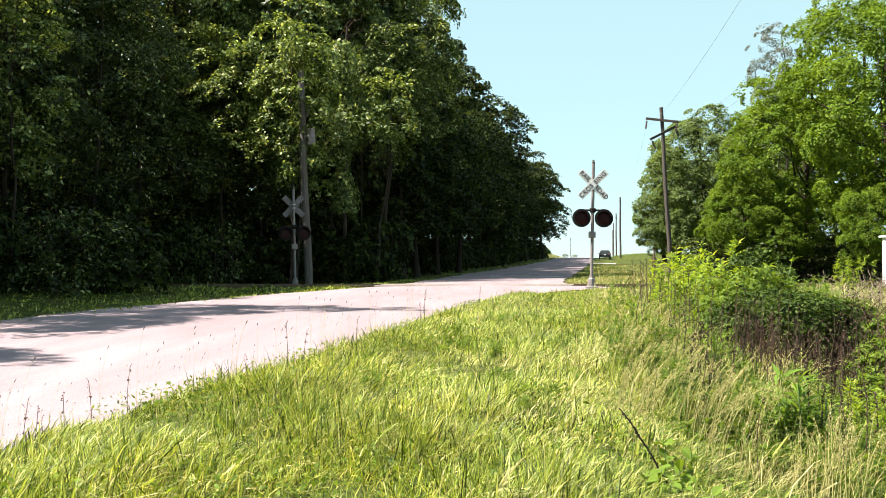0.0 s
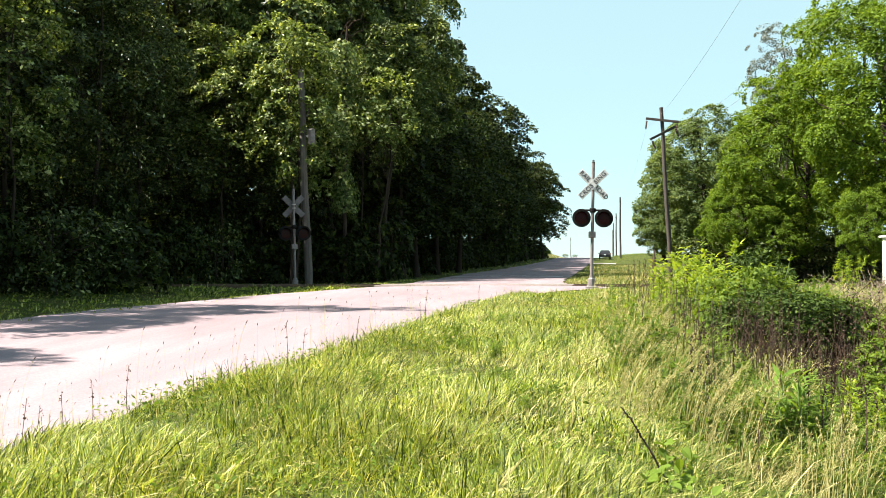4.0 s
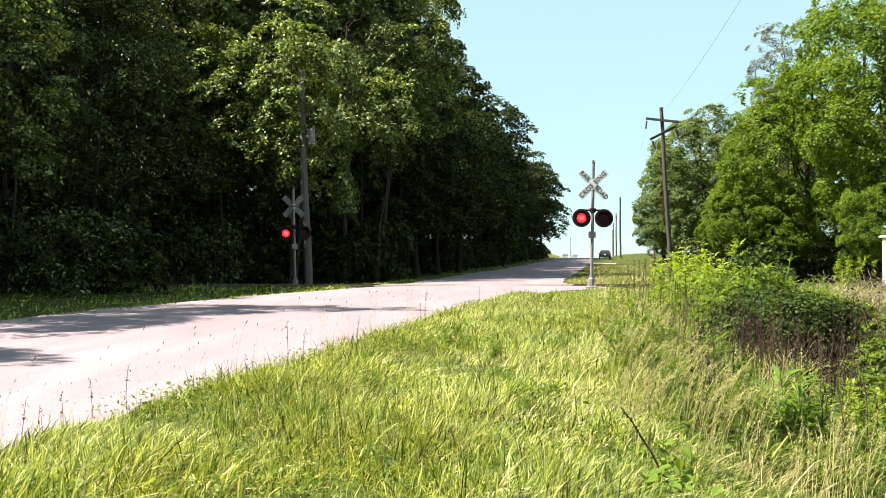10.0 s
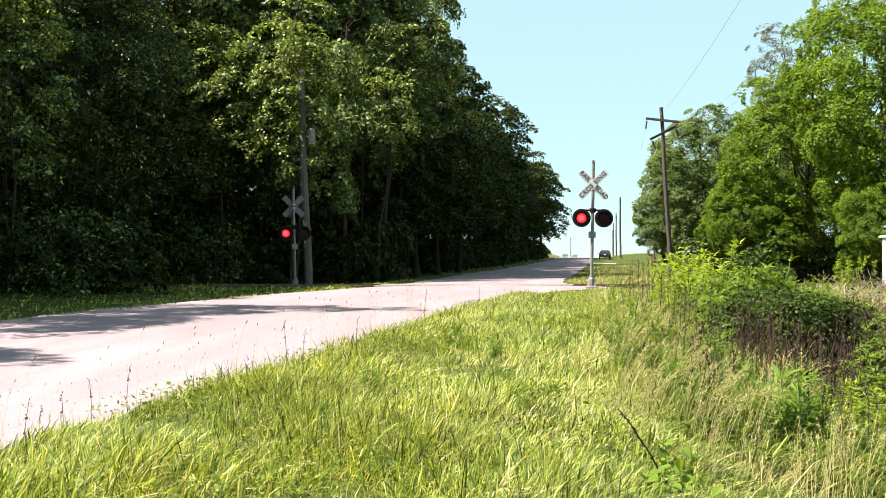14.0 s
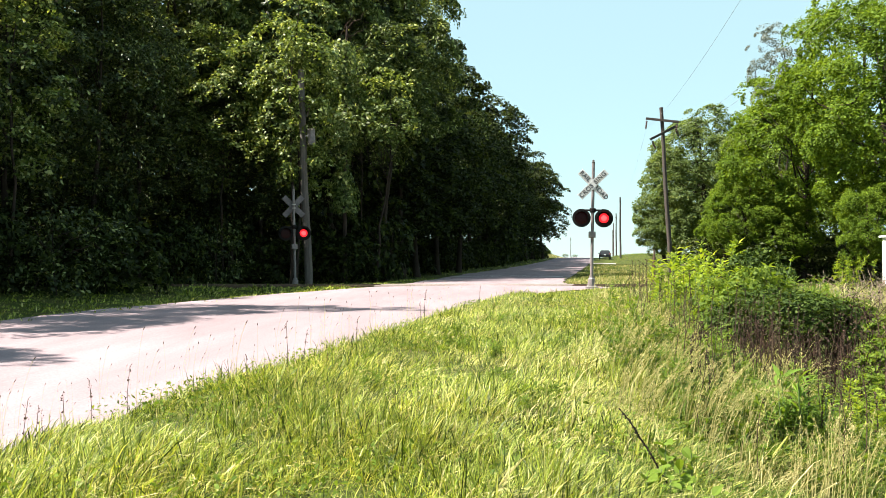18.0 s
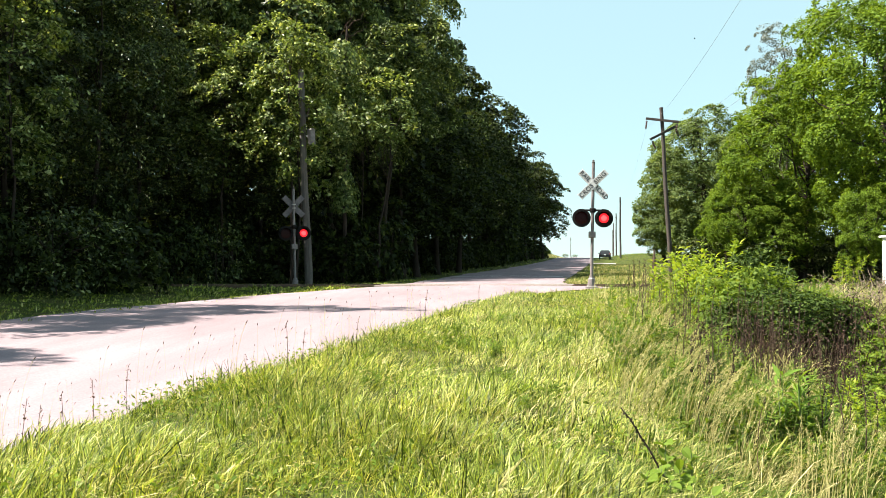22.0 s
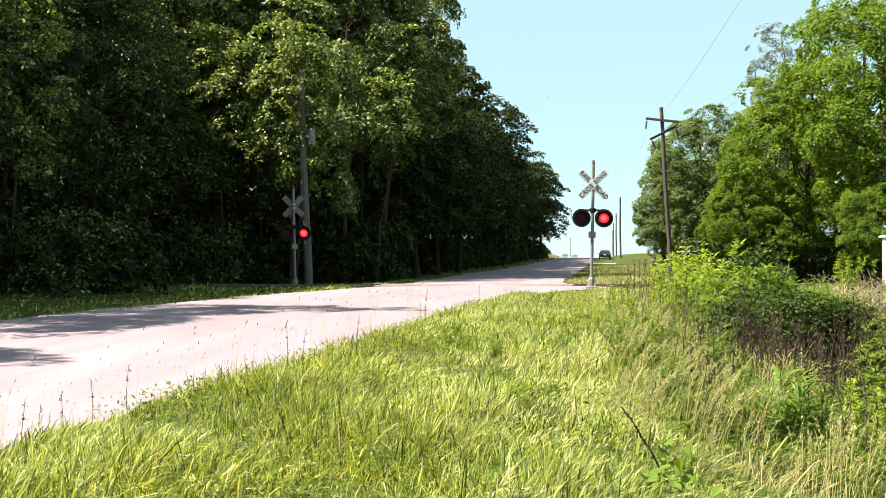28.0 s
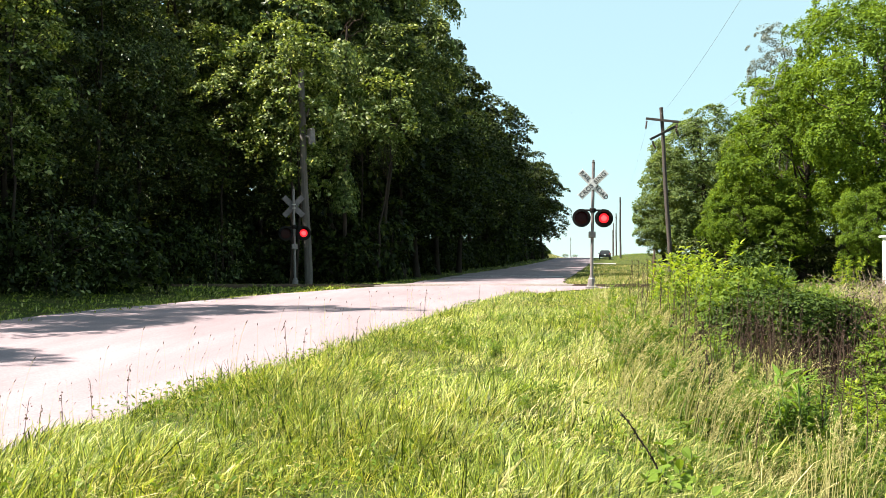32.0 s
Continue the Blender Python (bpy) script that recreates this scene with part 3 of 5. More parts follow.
def wire(a, b, sag, r=0.0045):
    a, b = np.asarray(a, float), np.asarray(b, float)
    t = np.linspace(0, 1, 40)[:, None]
    p = a + (b - a) * t
    p[:, 2:] -= 4 * sag * t * (1 - t)
    line = np.concatenate([p, np.full((40, 1), r)], 1)
    ob = part("power_cable", np_mesh("power_cable", *tubes([line], 5), M["wire"], True))
    return tagged(ob, "thin grey overhead power line strung between poles", "cable", "overhead cables")


wire((12.85, 59.9, 9.2), (-0.7, -30, 9.6), 2.1)
wire((14.75, 59.7, 9.1), (2.3, -30, 9.6), 2.1)
wire((14.55, 59.8, 8.5), (2.9, -30, 9.6), 2.1)
wire((12.85, 59.9, 9.2), (27.3, 148, 9.6), 1.4)
wire((14.75, 59.7, 9.1), (28.0, 148, 9.6), 1.4)
wire((27.3, 148, 9.6), (37.2, 205, 9.8), 1.0)

# ---- signal hut at the track ----
hut = thing("signal_hut", pose(18.1, 36.4, -0.25, 0, 0, 0), "small white metal signal hut half hidden by leaves", "signal hut")
part("wall", boxed(1.8, 1.6, 1.95, (0, 0, 1.05), 0.02), M["hut"], hut)
part("roof", boxed(2.0, 1.8, 0.08, (0, 0, 2.06), 0.02), M["hut"], hut)
part("door", boxed(0.75, 0.03, 1.7, (0.2, -0.812, 1.0), 0.01), M["hut"], hut)
part("foundation", boxed(1.9, 1.7, 0.2, (0, 0, 0.0), 0.02), M["gravel"], hut)


post = thing("steel_post", pose(5.35, 24.2, float(land_z(5.35, 24.2)), 0, 1.5, 0), "thin rusty steel marker post among the weeds", "post")
part("shaft", boxed(0.045, 0.045, 1.55, (0, 0, 0.65), 0.006), M["rail"], post)
part("flange", boxed(0.09, 0.012, 1.3, (0, 0.024, 0.6), 0.003), M["rail"], post)

# ---- the parked car ----
def car(m):
    ob = thing("parked_car", m, "dark hatchback car standing on the shoulder near the crest", "car")
    side = [(-2.05, 0.35), (-2.1, 0.75), (-2.0, 0.98), (-1.0, 1.02), (1.0, 0.95), (1.9, 0.82), (2.1, 0.6), (2.08, 0.35)]
    bm = bmesh.new()
    rows = [[bm.verts.new((w, y, z)) for y, z in side] for w in (-0.88, -0.8, 0.8, 0.88)]
    for r in (rows[1], rows[2]):
        for v in r[1:-1]:
            v.co.z += 0.03
    for a, b in zip(rows, rows[1:]):
        for k in range(len(side)):
            bm.faces.new((a[k], a[(k + 1) % len(side)], b[(k + 1) % len(side)], b[k]))
    bm.faces.new(rows[0])
    bm.faces.new(rows[3][::-1])
    part("body", bm, M["carpaint"], ob)
    bm = bmesh.new()
    low = [bm.verts.new(p) for p in ((-0.82, -1.95, 1.0), (0.82, -1.95, 1.0), (0.82, 1.0, 0.97), (-0.82, 1.0, 0.97))]
    top = [bm.verts.new(p) for p in ((-0.62, -1.55, 1.46), (0.62, -1.55, 1.46), (0.62, 0.25, 1.47), (-0.62, 0.25, 1.47))]
    for k in range(4):
        bm.faces.new((low[k], low[(k + 1) % 4], top[(k + 1) % 4], top[k]))
    bm.faces.new(top)
    bm.faces.new(low[::-1])
    bmesh.ops.bevel(bm, geom=bm.edges[:], offset=0.05, segments=2, affect="EDGES")
    part("cabin", bm, M["carpaint"], ob)
    part("rear_window", boxed(1.15, 0.02, 0.36, bevel=0.005), M["glass"], ob, m=pose(0, -1.78, 1.22, -41, 0, 0))
    for s in (-1, 1):
        part("side_window", boxed(0.02, 1.7, 0.32, bevel=0.005), M["glass"], ob, m=pose(s * 0.745, -0.5, 1.22, 0, s * -23, 0))
        part("tail_lamp", boxed(0.16, 0.05, 0.28, bevel=0.02), M["taillight"], ob, m=pose(s * 0.76, -2.06, 0.82))
        part("wing_mirror", boxed(0.16, 0.08, 0.12, bevel=0.03), M["carpaint"], ob, m=pose(s * 0.95, 0.55, 1.02))
        for y in (-1.3, 1.3):
            wheel = part("wheel", lathe([(0.2, -0.1), (0.3, -0.1), (0.32, -0.06), (0.32, 0.06), (0.3, 0.1), (0.2, 0.1)], 20), M["rubber"], ob, m=pose(s * 0.8, y, 0.32, 0, 90, 0))
            part("rim", lathe([(0.2, -0.09), (0.18, -0.04), (0.18, 0.04), (0.2, 0.09)], 16), M["steel"], wheel)
    part("rear_bumper", boxed(1.7, 0.16, 0.22, bevel=0.05), M["carpaint"], ob, m=pose(0, -2.12, 0.48))
    part("number_plate", boxed(0.32, 0.012, 0.16, bevel=0.004), M["white"], ob, m=pose(0, -2.12, 0.78))
    return ob


car(pose(25.55, 150, float(land_z(25.55, 150)) + 0.01, 0, 0, -9))

drive = part("gravel_driveway", grid_mesh("gravel_driveway", np.linspace(-1.8, 1.4, 20), np.linspace(113, 119, 7), lambda x, y: land_z(x, y) + 0.05, M["gravel"], LEAN))
tagged(drive, "pale gravel driveway joining the road", "driveway", kind="structure")

# ---- the woods beside the road ----
R = np.random.default_rng
oak = tree("woodland_tree", R(11), 20, 5.0, 5.0, 11.0, 8.8, 0.28, "lit_wood_leaf", "tall dense dark green broadleaf tree beside the road", 470, 46, 0.2, 12, spread=0.9, lobes=44, lobe=0.30)
ash = tree("woodland_tree", R(12), 19, 4.2, 4.2, 10.5, 8.3, 0.22, "lit_wood_leaf", "tall slender dark green tree at the wood's edge", 420, 46, 0.19, 12, spread=0.85, lobes=44, lobe=0.32)
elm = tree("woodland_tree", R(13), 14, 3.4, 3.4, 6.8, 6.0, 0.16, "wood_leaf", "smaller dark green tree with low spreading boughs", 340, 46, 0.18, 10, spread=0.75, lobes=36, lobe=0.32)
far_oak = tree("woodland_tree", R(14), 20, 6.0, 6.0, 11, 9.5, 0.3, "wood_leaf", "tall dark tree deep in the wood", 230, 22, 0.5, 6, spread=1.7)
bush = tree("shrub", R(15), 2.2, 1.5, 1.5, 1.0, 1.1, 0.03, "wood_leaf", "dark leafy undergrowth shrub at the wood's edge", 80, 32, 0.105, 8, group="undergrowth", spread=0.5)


def placed(ob, x, y, turn, s=1.0, sz=None, dz=-0.1):
    m = pose(x, y, float(land_z(x, y)) + dz, 0, 0, turn) @ Matrix.Diagonal((s, s, sz or s, 1))
    return m


def plant(kind, rows):
    """The first row moves the built thing itself, the others copies of it."""
    for k, row in enumerate(rows):
        if k == 0:
            kind.matrix_basis = placed(kind, *row)
        else:
            c = copy_thing(kind, Matrix())
            c.matrix_basis = placed(c, *row)


# the copy at -11.9, 26 adds painted sun to the dark left wood
young = tree("young_tree", R(17), 12, 2.5, 2.5, 8.4, 4.4, 0.09, "sunlit_leaf", "young green tree leaning over the grey pole, leaves coloured sunlit", 150, 40, 0.2, 10, spread=0.75, droop=0.35)
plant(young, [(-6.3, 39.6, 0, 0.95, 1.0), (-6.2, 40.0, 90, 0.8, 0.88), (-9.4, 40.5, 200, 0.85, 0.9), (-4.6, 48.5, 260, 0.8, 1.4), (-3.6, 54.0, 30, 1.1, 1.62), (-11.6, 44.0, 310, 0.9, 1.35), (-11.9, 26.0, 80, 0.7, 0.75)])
slim = tree("young_tree", R(25), 10, 1.7, 1.7, 7.9, 2.3, 0.07, "sunlit_leaf", "slim tree with a high crown beside the pole, leaves coloured sunlit", 80, 40, 0.19, 9, spread=0.65, droop=0.35)
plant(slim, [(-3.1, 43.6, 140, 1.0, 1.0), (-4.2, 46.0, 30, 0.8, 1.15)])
bole = tree("woodland_tree", R(18), 20, 3.6, 3.6, 11.0, 5.0, 0.15, "wood_leaf", "tall tree with a bare reddish-brown trunk", 300, 46, 0.18, 8, spread=1.0)
plant(bole, [(-12.2, 36.0, 0, 0.75, 0.8)])
snag = thing("vine_column", pose(-4.45, 43, 0.0), "dead stem wrapped in a column of bright climbing vine", "vine")
vr = R(19)
vz = vr.uniform(3.0, 10.8, 4600)
va, vq = vr.uniform(0, 6.28, 4600), 0.58 * vr.uniform(0.4, 1.0, 4600) * (1 + 0.4 * np.sin(vz * 2.1))
vc = np.stack([vq * np.cos(va) + 0.12 * np.sin(vz), vq * np.sin(va), vz], 1)
part("vine_foliage", np_mesh("vine_foliage", *leaf_quads(vc, vc * (1, 1, 0) + (0, 0, 0.15) + vr.normal(size=vc.shape) * 0.15, vr.uniform(0.12, 0.24, 4600), vr), M["sunlit_leaf"]), parent=snag)["kind"] = "stuff"
part("stem", np_mesh("stem", *tubes([wander(vr, (0, 0, -0.4), (0.1, 0, 11.5), 0.12, 0.05, 8, 0.05)], 8), M["bark"], True), parent=snag)
for k in range(7):
    z0 = vr.uniform(9.0, 11.3)
    part("dead_branch", np_mesh("dead_branch", *tubes([wander(vr, (0.05, 0, z0), (vr.uniform(-0.3, 1.6), vr.uniform(-0.6, 0.3), z0 + vr.uniform(0.2, 1.4)), 0.03, 0.008, 6, 0.4)], 5), M["deadcane"], True), parent=snag)

# far trees wear the darkened leaf colour in place of deep shade
screen = tree("woodland_tree", R(20), 19, 4.8, 4.8, 10.8, 8.7, 0.28, "shaded_leaf", "dense tree overhanging the far road, leaves coloured dark as shade", 380, 30, 0.36, 8, spread=1.1, lobes=40, lobe=0.36, lumps=0.05)
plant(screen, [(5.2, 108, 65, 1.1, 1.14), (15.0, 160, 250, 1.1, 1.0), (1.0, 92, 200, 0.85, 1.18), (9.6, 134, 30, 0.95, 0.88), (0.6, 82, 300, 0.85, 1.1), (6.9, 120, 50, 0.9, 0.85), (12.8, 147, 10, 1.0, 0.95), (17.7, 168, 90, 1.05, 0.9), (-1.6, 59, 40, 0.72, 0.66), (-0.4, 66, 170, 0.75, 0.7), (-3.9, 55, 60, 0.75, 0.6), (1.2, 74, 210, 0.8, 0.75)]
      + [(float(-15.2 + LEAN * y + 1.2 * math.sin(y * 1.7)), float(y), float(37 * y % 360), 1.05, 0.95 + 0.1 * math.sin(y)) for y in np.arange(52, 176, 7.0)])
plant(oak, [(-2.0, 72, 20, 1.08, 1.16), (-9.8, 58, 80, 1.0, 1.05), (-19.5, 33, 310, 0.95, 0.95), (-21.0, 22, 160, 0.9, 0.9)])
plant(ash, [(-7.4, 50, 0, 1.0, 1.08), (-16.2, 28, 90, 0.85, 0.86), (-16.8, 22.5, 190, 0.85, 0.86), (-15.2, 34, 290, 0.8, 0.8), (-18.4, 17, 20, 0.8, 0.8), (-13.0, 43, 70, 1.0, 1.0), (-20.8, 27.5, 200, 0.95, 0.95), (-6.0, 64, 120, 1.0, 1.1), (-20.5, 15, 40, 1.0, 0.9)])
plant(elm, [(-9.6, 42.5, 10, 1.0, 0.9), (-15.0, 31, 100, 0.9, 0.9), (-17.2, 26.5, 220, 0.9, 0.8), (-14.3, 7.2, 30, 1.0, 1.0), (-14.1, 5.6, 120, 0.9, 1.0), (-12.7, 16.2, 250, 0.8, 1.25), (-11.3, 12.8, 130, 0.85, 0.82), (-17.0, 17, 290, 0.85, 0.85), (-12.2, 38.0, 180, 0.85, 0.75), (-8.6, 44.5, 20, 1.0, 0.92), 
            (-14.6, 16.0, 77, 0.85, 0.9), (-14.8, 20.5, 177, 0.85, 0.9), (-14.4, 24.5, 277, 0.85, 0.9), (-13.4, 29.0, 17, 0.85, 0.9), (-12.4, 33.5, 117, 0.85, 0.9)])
# brightened leaf colour gives this tree its sunlit look
hickory = tree("woodland_tree", R(27), 15, 3.2, 3.2, 9.2, 4.8, 0.17, "lit_wood_leaf", "medium green tree at the wood's edge, leaves coloured sunlit", 330, 44, 0.19, 10, spread=0.75, lobes=36, lobe=0.32)
plant(hickory, [(-3.0, 48.5, 140, 0.95, 1.05), (-2.3, 54, 250, 1.1, 1.3), (-6.0, 50, 40, 1.1, 1.35), (-3.2, 58, 70, 1.2, 1.75), (-11.2, 47, 300, 1.1, 1.25)])
rows = []
gr = R(16)
for y in np.arange(2, 176, 8.0):
    for k in range(3 if y < 70 else 2):
        rows.append((float(-21 - (8 if y < 24 else 3.5 if y < 36 else 0) - k * 8.5 + LEAN * y + gr.uniform(-2, 2)), float(y + gr.uniform(-3, 3)), float(gr.uniform(0, 360)), float(gr.uniform(0.85, 1.1)), float(gr.uniform(0.95, 1.15))))
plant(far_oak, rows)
rows = []
for y in np.concatenate([np.arange(11, 60, 2.6), np.arange(60, 170, 6.0)]):
    for k in range(2):
        rows.append((float(-15.6 - 2.4 * k + LEAN * y + gr.uniform(-0.8, 0.8)), float(y + gr.uniform(-1, 1)), float(gr.uniform(0, 360)), float(gr.uniform(0.7, 1.3)), float(gr.uniform(0.35, 2.1))))
rows += [(float(-13.6 + LEAN * y + 0.5 * math.sin(y * 2.3)), float(y), float(y * 31 % 360), 1.3, 1.6) for y in np.arange(66, 176, 4.0)]
rows += [(float(-21 + LEAN * y + math.sin(2 * y)), float(y), float(y * 60 % 360), 2.0, 2.2) for y in np.arange(36, 90, 4.0)]
rows += [(18.4, 176.0, 10.0, 0.9, 0.9), (17.2, 178.0, 70.0, 0.8, 0.8), (27.6, 214.0, 0.0, 0.55, 0.6), (29.9, 216.0, 80.0, 0.5, 0.55)]
rows += [(float(-31 + LEAN * y + 2 * math.sin(2 * y)), float(y), float(y * 80 % 360), 3.0, 3.6) for y in np.arange(8, 80, 4.5)]
rows += [(float(-43 + LEAN * y + 2 * math.sin(3 * y)), float(y), float(y * 20 % 360), 4.2, 5.2) for y in np.arange(8, 100, 5.5)]
rows += [(float(x), float(y), float(x * 77 % 360), 1.6, 1.5) for x, y in ((15.5, 46), (18, 47.5), (20.5, 47), (23, 48), (25.5, 46.5), (28, 47), (19, 51), (23, 53), (27, 52), (18.6, 49.5), (20.6, 50.5), (22.4, 50), (16.5, 57), (19.5, 58), (22, 57), (25.5, 57.5), (17.5, 62), (20, 64), (22.5, 66))]
rows += [(float(-37 + LEAN * y + 2 * math.sin(y)), float(y), float(y * 50 % 360), 3.6, 4.2) for y in np.arange(6, 100, 4.5)]
rows += [(-4.3, 43.2, 20.0, 1.2, 1.3), (-2.9, 46.0, 220.0, 1.2, 1.9), (-5.2, 45.0, 300.0, 1.5, 2.2), (-7.2, 41.0, 200.0, 1.0, 1.2), (7.2, 126.0, 60.0, 2.2, 3.0), (9.0, 151.0, 10.0, 2.4, 3.2), (5.6, 108.0, 90.0, 2.0, 2.6), (13.0, 152.0, 30.0, 1.8, 2.0), (15.2, 162.0, 130.0, 1.8, 2.0), (16.9, 170.0, 250.0, 1.6, 1.6), (10.2, 138.0, 50.0, 1.8, 2.0)]
# the undergrowth shrub again, with shade painted into its leaves
far_bush = tree("shrub", R(26), 2.2, 1.5, 1.5, 1.0, 1.1, 0.03, "shaded_leaf", "undergrowth under the overhanging trees, black-green with painted shade", 60, 26, 0.2, 6, group="undergrowth", spread=0.5)
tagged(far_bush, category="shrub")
# far rows and most near ones get the shade-coloured shrub
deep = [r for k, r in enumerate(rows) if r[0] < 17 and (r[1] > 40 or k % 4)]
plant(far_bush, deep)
rows = [r for r in rows if r not in deep]
plant(bush, rows)

# ---- the trees beyond the track ----
maple = tree("maple_tree", R(21), 11, 3.9, 3.9, 6.3, 4.5, 0.22, "maple_leaf", "bright green maple tree in full sun", 480, 95, 0.155, 14, group="trees beyond the track", spread=0.7, hollow=0.7, droop=0.4, lobes=60, lobe=0.32, flutter=0.5, lift=0.25)
big_maple = tree("maple_tree", R(24), 17, 4.6, 4.6, 9.0, 7.7, 0.3, "maple_leaf", "large bright green maple tree in full sun", 700, 95, 0.16, 14, group="trees beyond the track", spread=0.8, hollow=0.7, droop=0.4, lobes=70, lobe=0.31, flutter=0.5, lift=0.25)
pale = tree("roadside_tree", R(22), 13, 3.6, 3.6, 6.8, 6.0, 0.25, "pale_leaf", "pale green tree in a sunny row beside the road", 520, 100, 0.17, 12, group="trees beyond the track", spread=0.8, droop=0.4, lobes=60, lobe=0.36, flutter=0.45, lift=0.2, hollow=0.7)
grey = tree("grey_tree", R(23), 14, 2.3, 2.3, 11.6, 3.2, 0.12, "grey_leaf", "thin grey-green treetop showing behind the maple", 170, 80, 0.10, 8, group="trees beyond the track", lumps=0.15, spread=0.5, lift=0.2)
plant(maple, [(17.5, 46.5, 0, 1.02, 1.0), (17.7, 39.2, 130, 0.4, 0.42), (14.8, 46.5, 40, 0.55, 0.5), (16.4, 45.5, 140, 0.45, 0.4), (24.5, 40, 250, 1.0, 1.0)])
plant(big_maple, [(19.5, 40.8, 0, 1.0, 1.0), (27.5, 46, 100, 1.0, 1.0), (23.0, 52, 200, 1.0, 1.0)])
plant(pale, [(20.2, 75, 0, 1.2, 1.06), (23.4, 95, 100, 1.2, 0.95), (28.6, 122, 200, 1.2, 0.68), (24.0, 68, 300, 1.1, 1.1), (28, 84, 40, 1.2, 1.1), (31, 104, 80, 1.2, 1.0)])
plant(grey, [(20.7, 58, 0, 1.0, 1.08)])


# ---- verge grass ----
def blades(rng, x, y, high, wide, over, arch=0.8):
    """Grass blades, each a tapering strip that arches over."""
    n = len(x)
    a = rng.uniform(0, 2 * np.pi, n)
    side = np.stack([np.cos(a), np.sin(a), np.zeros(n)], 1) * wide[:, None] * 0.5
    root = np.stack([x, y, land_z(x, y) - 0.02], 1)
    far = np.minimum(np.linalg.norm(over, axis=1), 1.4)
    rings = []
    for t, w in ((0.0, 0.9), (0.4, 1.0), (0.75, 0.7), (1.0, 0.0)):
        p = root.copy()
        p[:, :2] += over * (high * arch * (0.2 * t + 0.8 * t * t))[:, None]
        p[:, 2] += high * (t - 0.45 * far * t ** 2.4)
        rings += [p - side * w, p + side * w] if w else [p]
    v = np.stack(rings, 1).reshape(-1, 3)
    k = np.arange(n)[:, None] * 7
    f = np.concatenate([k + np.array([q]) for q in ((0, 1, 3), (0, 3, 2), (2, 3, 5), (2, 5, 4), (4, 5, 6))])
    return v, f


def strew(rng, n, u0, u1, y0, y1):
    y = rng.uniform(y0, y1, n)
    return rng.uniform(u0, u1, n) + LEAN * y, y


def grass_sheet(name, rng, bands, material, label, high, wide, lean, per=11):
    """Tufts of blades that lean out from their roots and over with the breeze."""
    vs, fs, base = [], [], 0
    for n, u0, u1, y0, y1, hs in bands:
        m = n // per
        tx, ty = strew(rng, m, u0, u1, y0, y1)
        tall = rng.uniform(0.5, 1.4, m) * (0.7 + 0.45 * np.sin(tx * 4.1 + np.sin(ty * 3.3)) * np.sin(ty * 2.9 + tx))
        swirl = 0.5 * np.sin(tx * 2.2 + 1.3 * np.sin(ty * 1.4))
        k = rng.integers(0, m, n)
        off = rng.normal(size=(n, 2)) * (0.028 + 0.0035 * ty[k])[:, None]
        x, y = tx[k] + off[:, 0], ty[k] + off[:, 1]
        rim = verge_edge(y)
        keep = (x - LEAN * y > rim) | (u1 < ROAD_R - 1)
        k, off, x, y, rim = k[keep], off[keep], x[keep], y[keep], rim[keep]
        n = len(x)
        edge = np.clip(0.6 + (x - LEAN * y - rim) / 0.5, 0.4, 1)
        over = np.array(lean) + np.stack([swirl[k] * 0.4, swirl[k]], 1) + unit(off) * 0.55 + rng.normal(size=(n, 2)) * 0.35
        tallness = (0.4 + 0.9 * rng.uniform(0, 1, n) ** 1.3) * high * hs * tall[k] * edge
        v, f = blades(rng, x, y, tallness, (0.55 + 1.3 * rng.uniform(0, 1, n) ** 2.5) * wide * np.minimum(1 + y / 14, 3.5), over)
        vs.append(v)
        fs.append(f + base)
        base += len(v)
    ob = part(name, np_mesh(name, np.concatenate(vs), np.concatenate(fs), M[material]))
    return tagged(ob, label, "grass", kind="stuff")


VERGE = -0.1
grass_sheet("verge_grass", R(31), [(24000, -2.95, 2.6, -5.0, 2.3, 0.8), (30000, -2.6, VERGE + 0.5, 2.3, 4.0, 1.0), (95000, -2.95, VERGE + 0.5, 2.5, 6.0, 1.0), (90000, -2.8, VERGE + 0.5, 6.0, 13.0, 1.0), (50000, -2.55, VERGE + 0.8, 13.0, 30.0, 1.0)],
            "grass", "bright green unmown verge grass bending in the breeze", 0.15, 0.0029, (0.45, 0.05))
cw = R(39)
cx, cy = strew(cw, 30000, -2.3, VERGE + 0.6, 2.6, 15.0)
patchy = np.sin(cx * 2.3 + 1.7 * np.sin(cy * 1.1)) * np.sin(cy * 1.9 + cx) + cw.normal(size=len(cx)) * 0.35 > 0.15
cx, cy = cx[patchy], cy[patchy]
cc = np.stack([cx, cy, land_z(cx, cy) + cw.uniform(0.02, 0.11, len(cx))], 1)
tagged(part("low_weeds", np_mesh("low_weeds", *leaf_quads(cc, np.array([0, 0, 1.0]) + cw.normal(size=cc.shape) * 0.55, cw.uniform(0.012, 0.034, len(cc)), cw, 0.45), M["weed_leaf"])), "small leafy weeds low among the verge grass", "weeds", kind="stuff")
grass_sheet("thatch", R(35), [(15000, -2.3, VERGE + 0.6, 2.3, 7.0, 1.0), (11000, -2.3, VERGE + 0.6, 7.0, 16.0, 1.0)],
            "straw", "short dry blades lying among the green verge grass", 0.15, 0.0034, (0.9, -0.2))
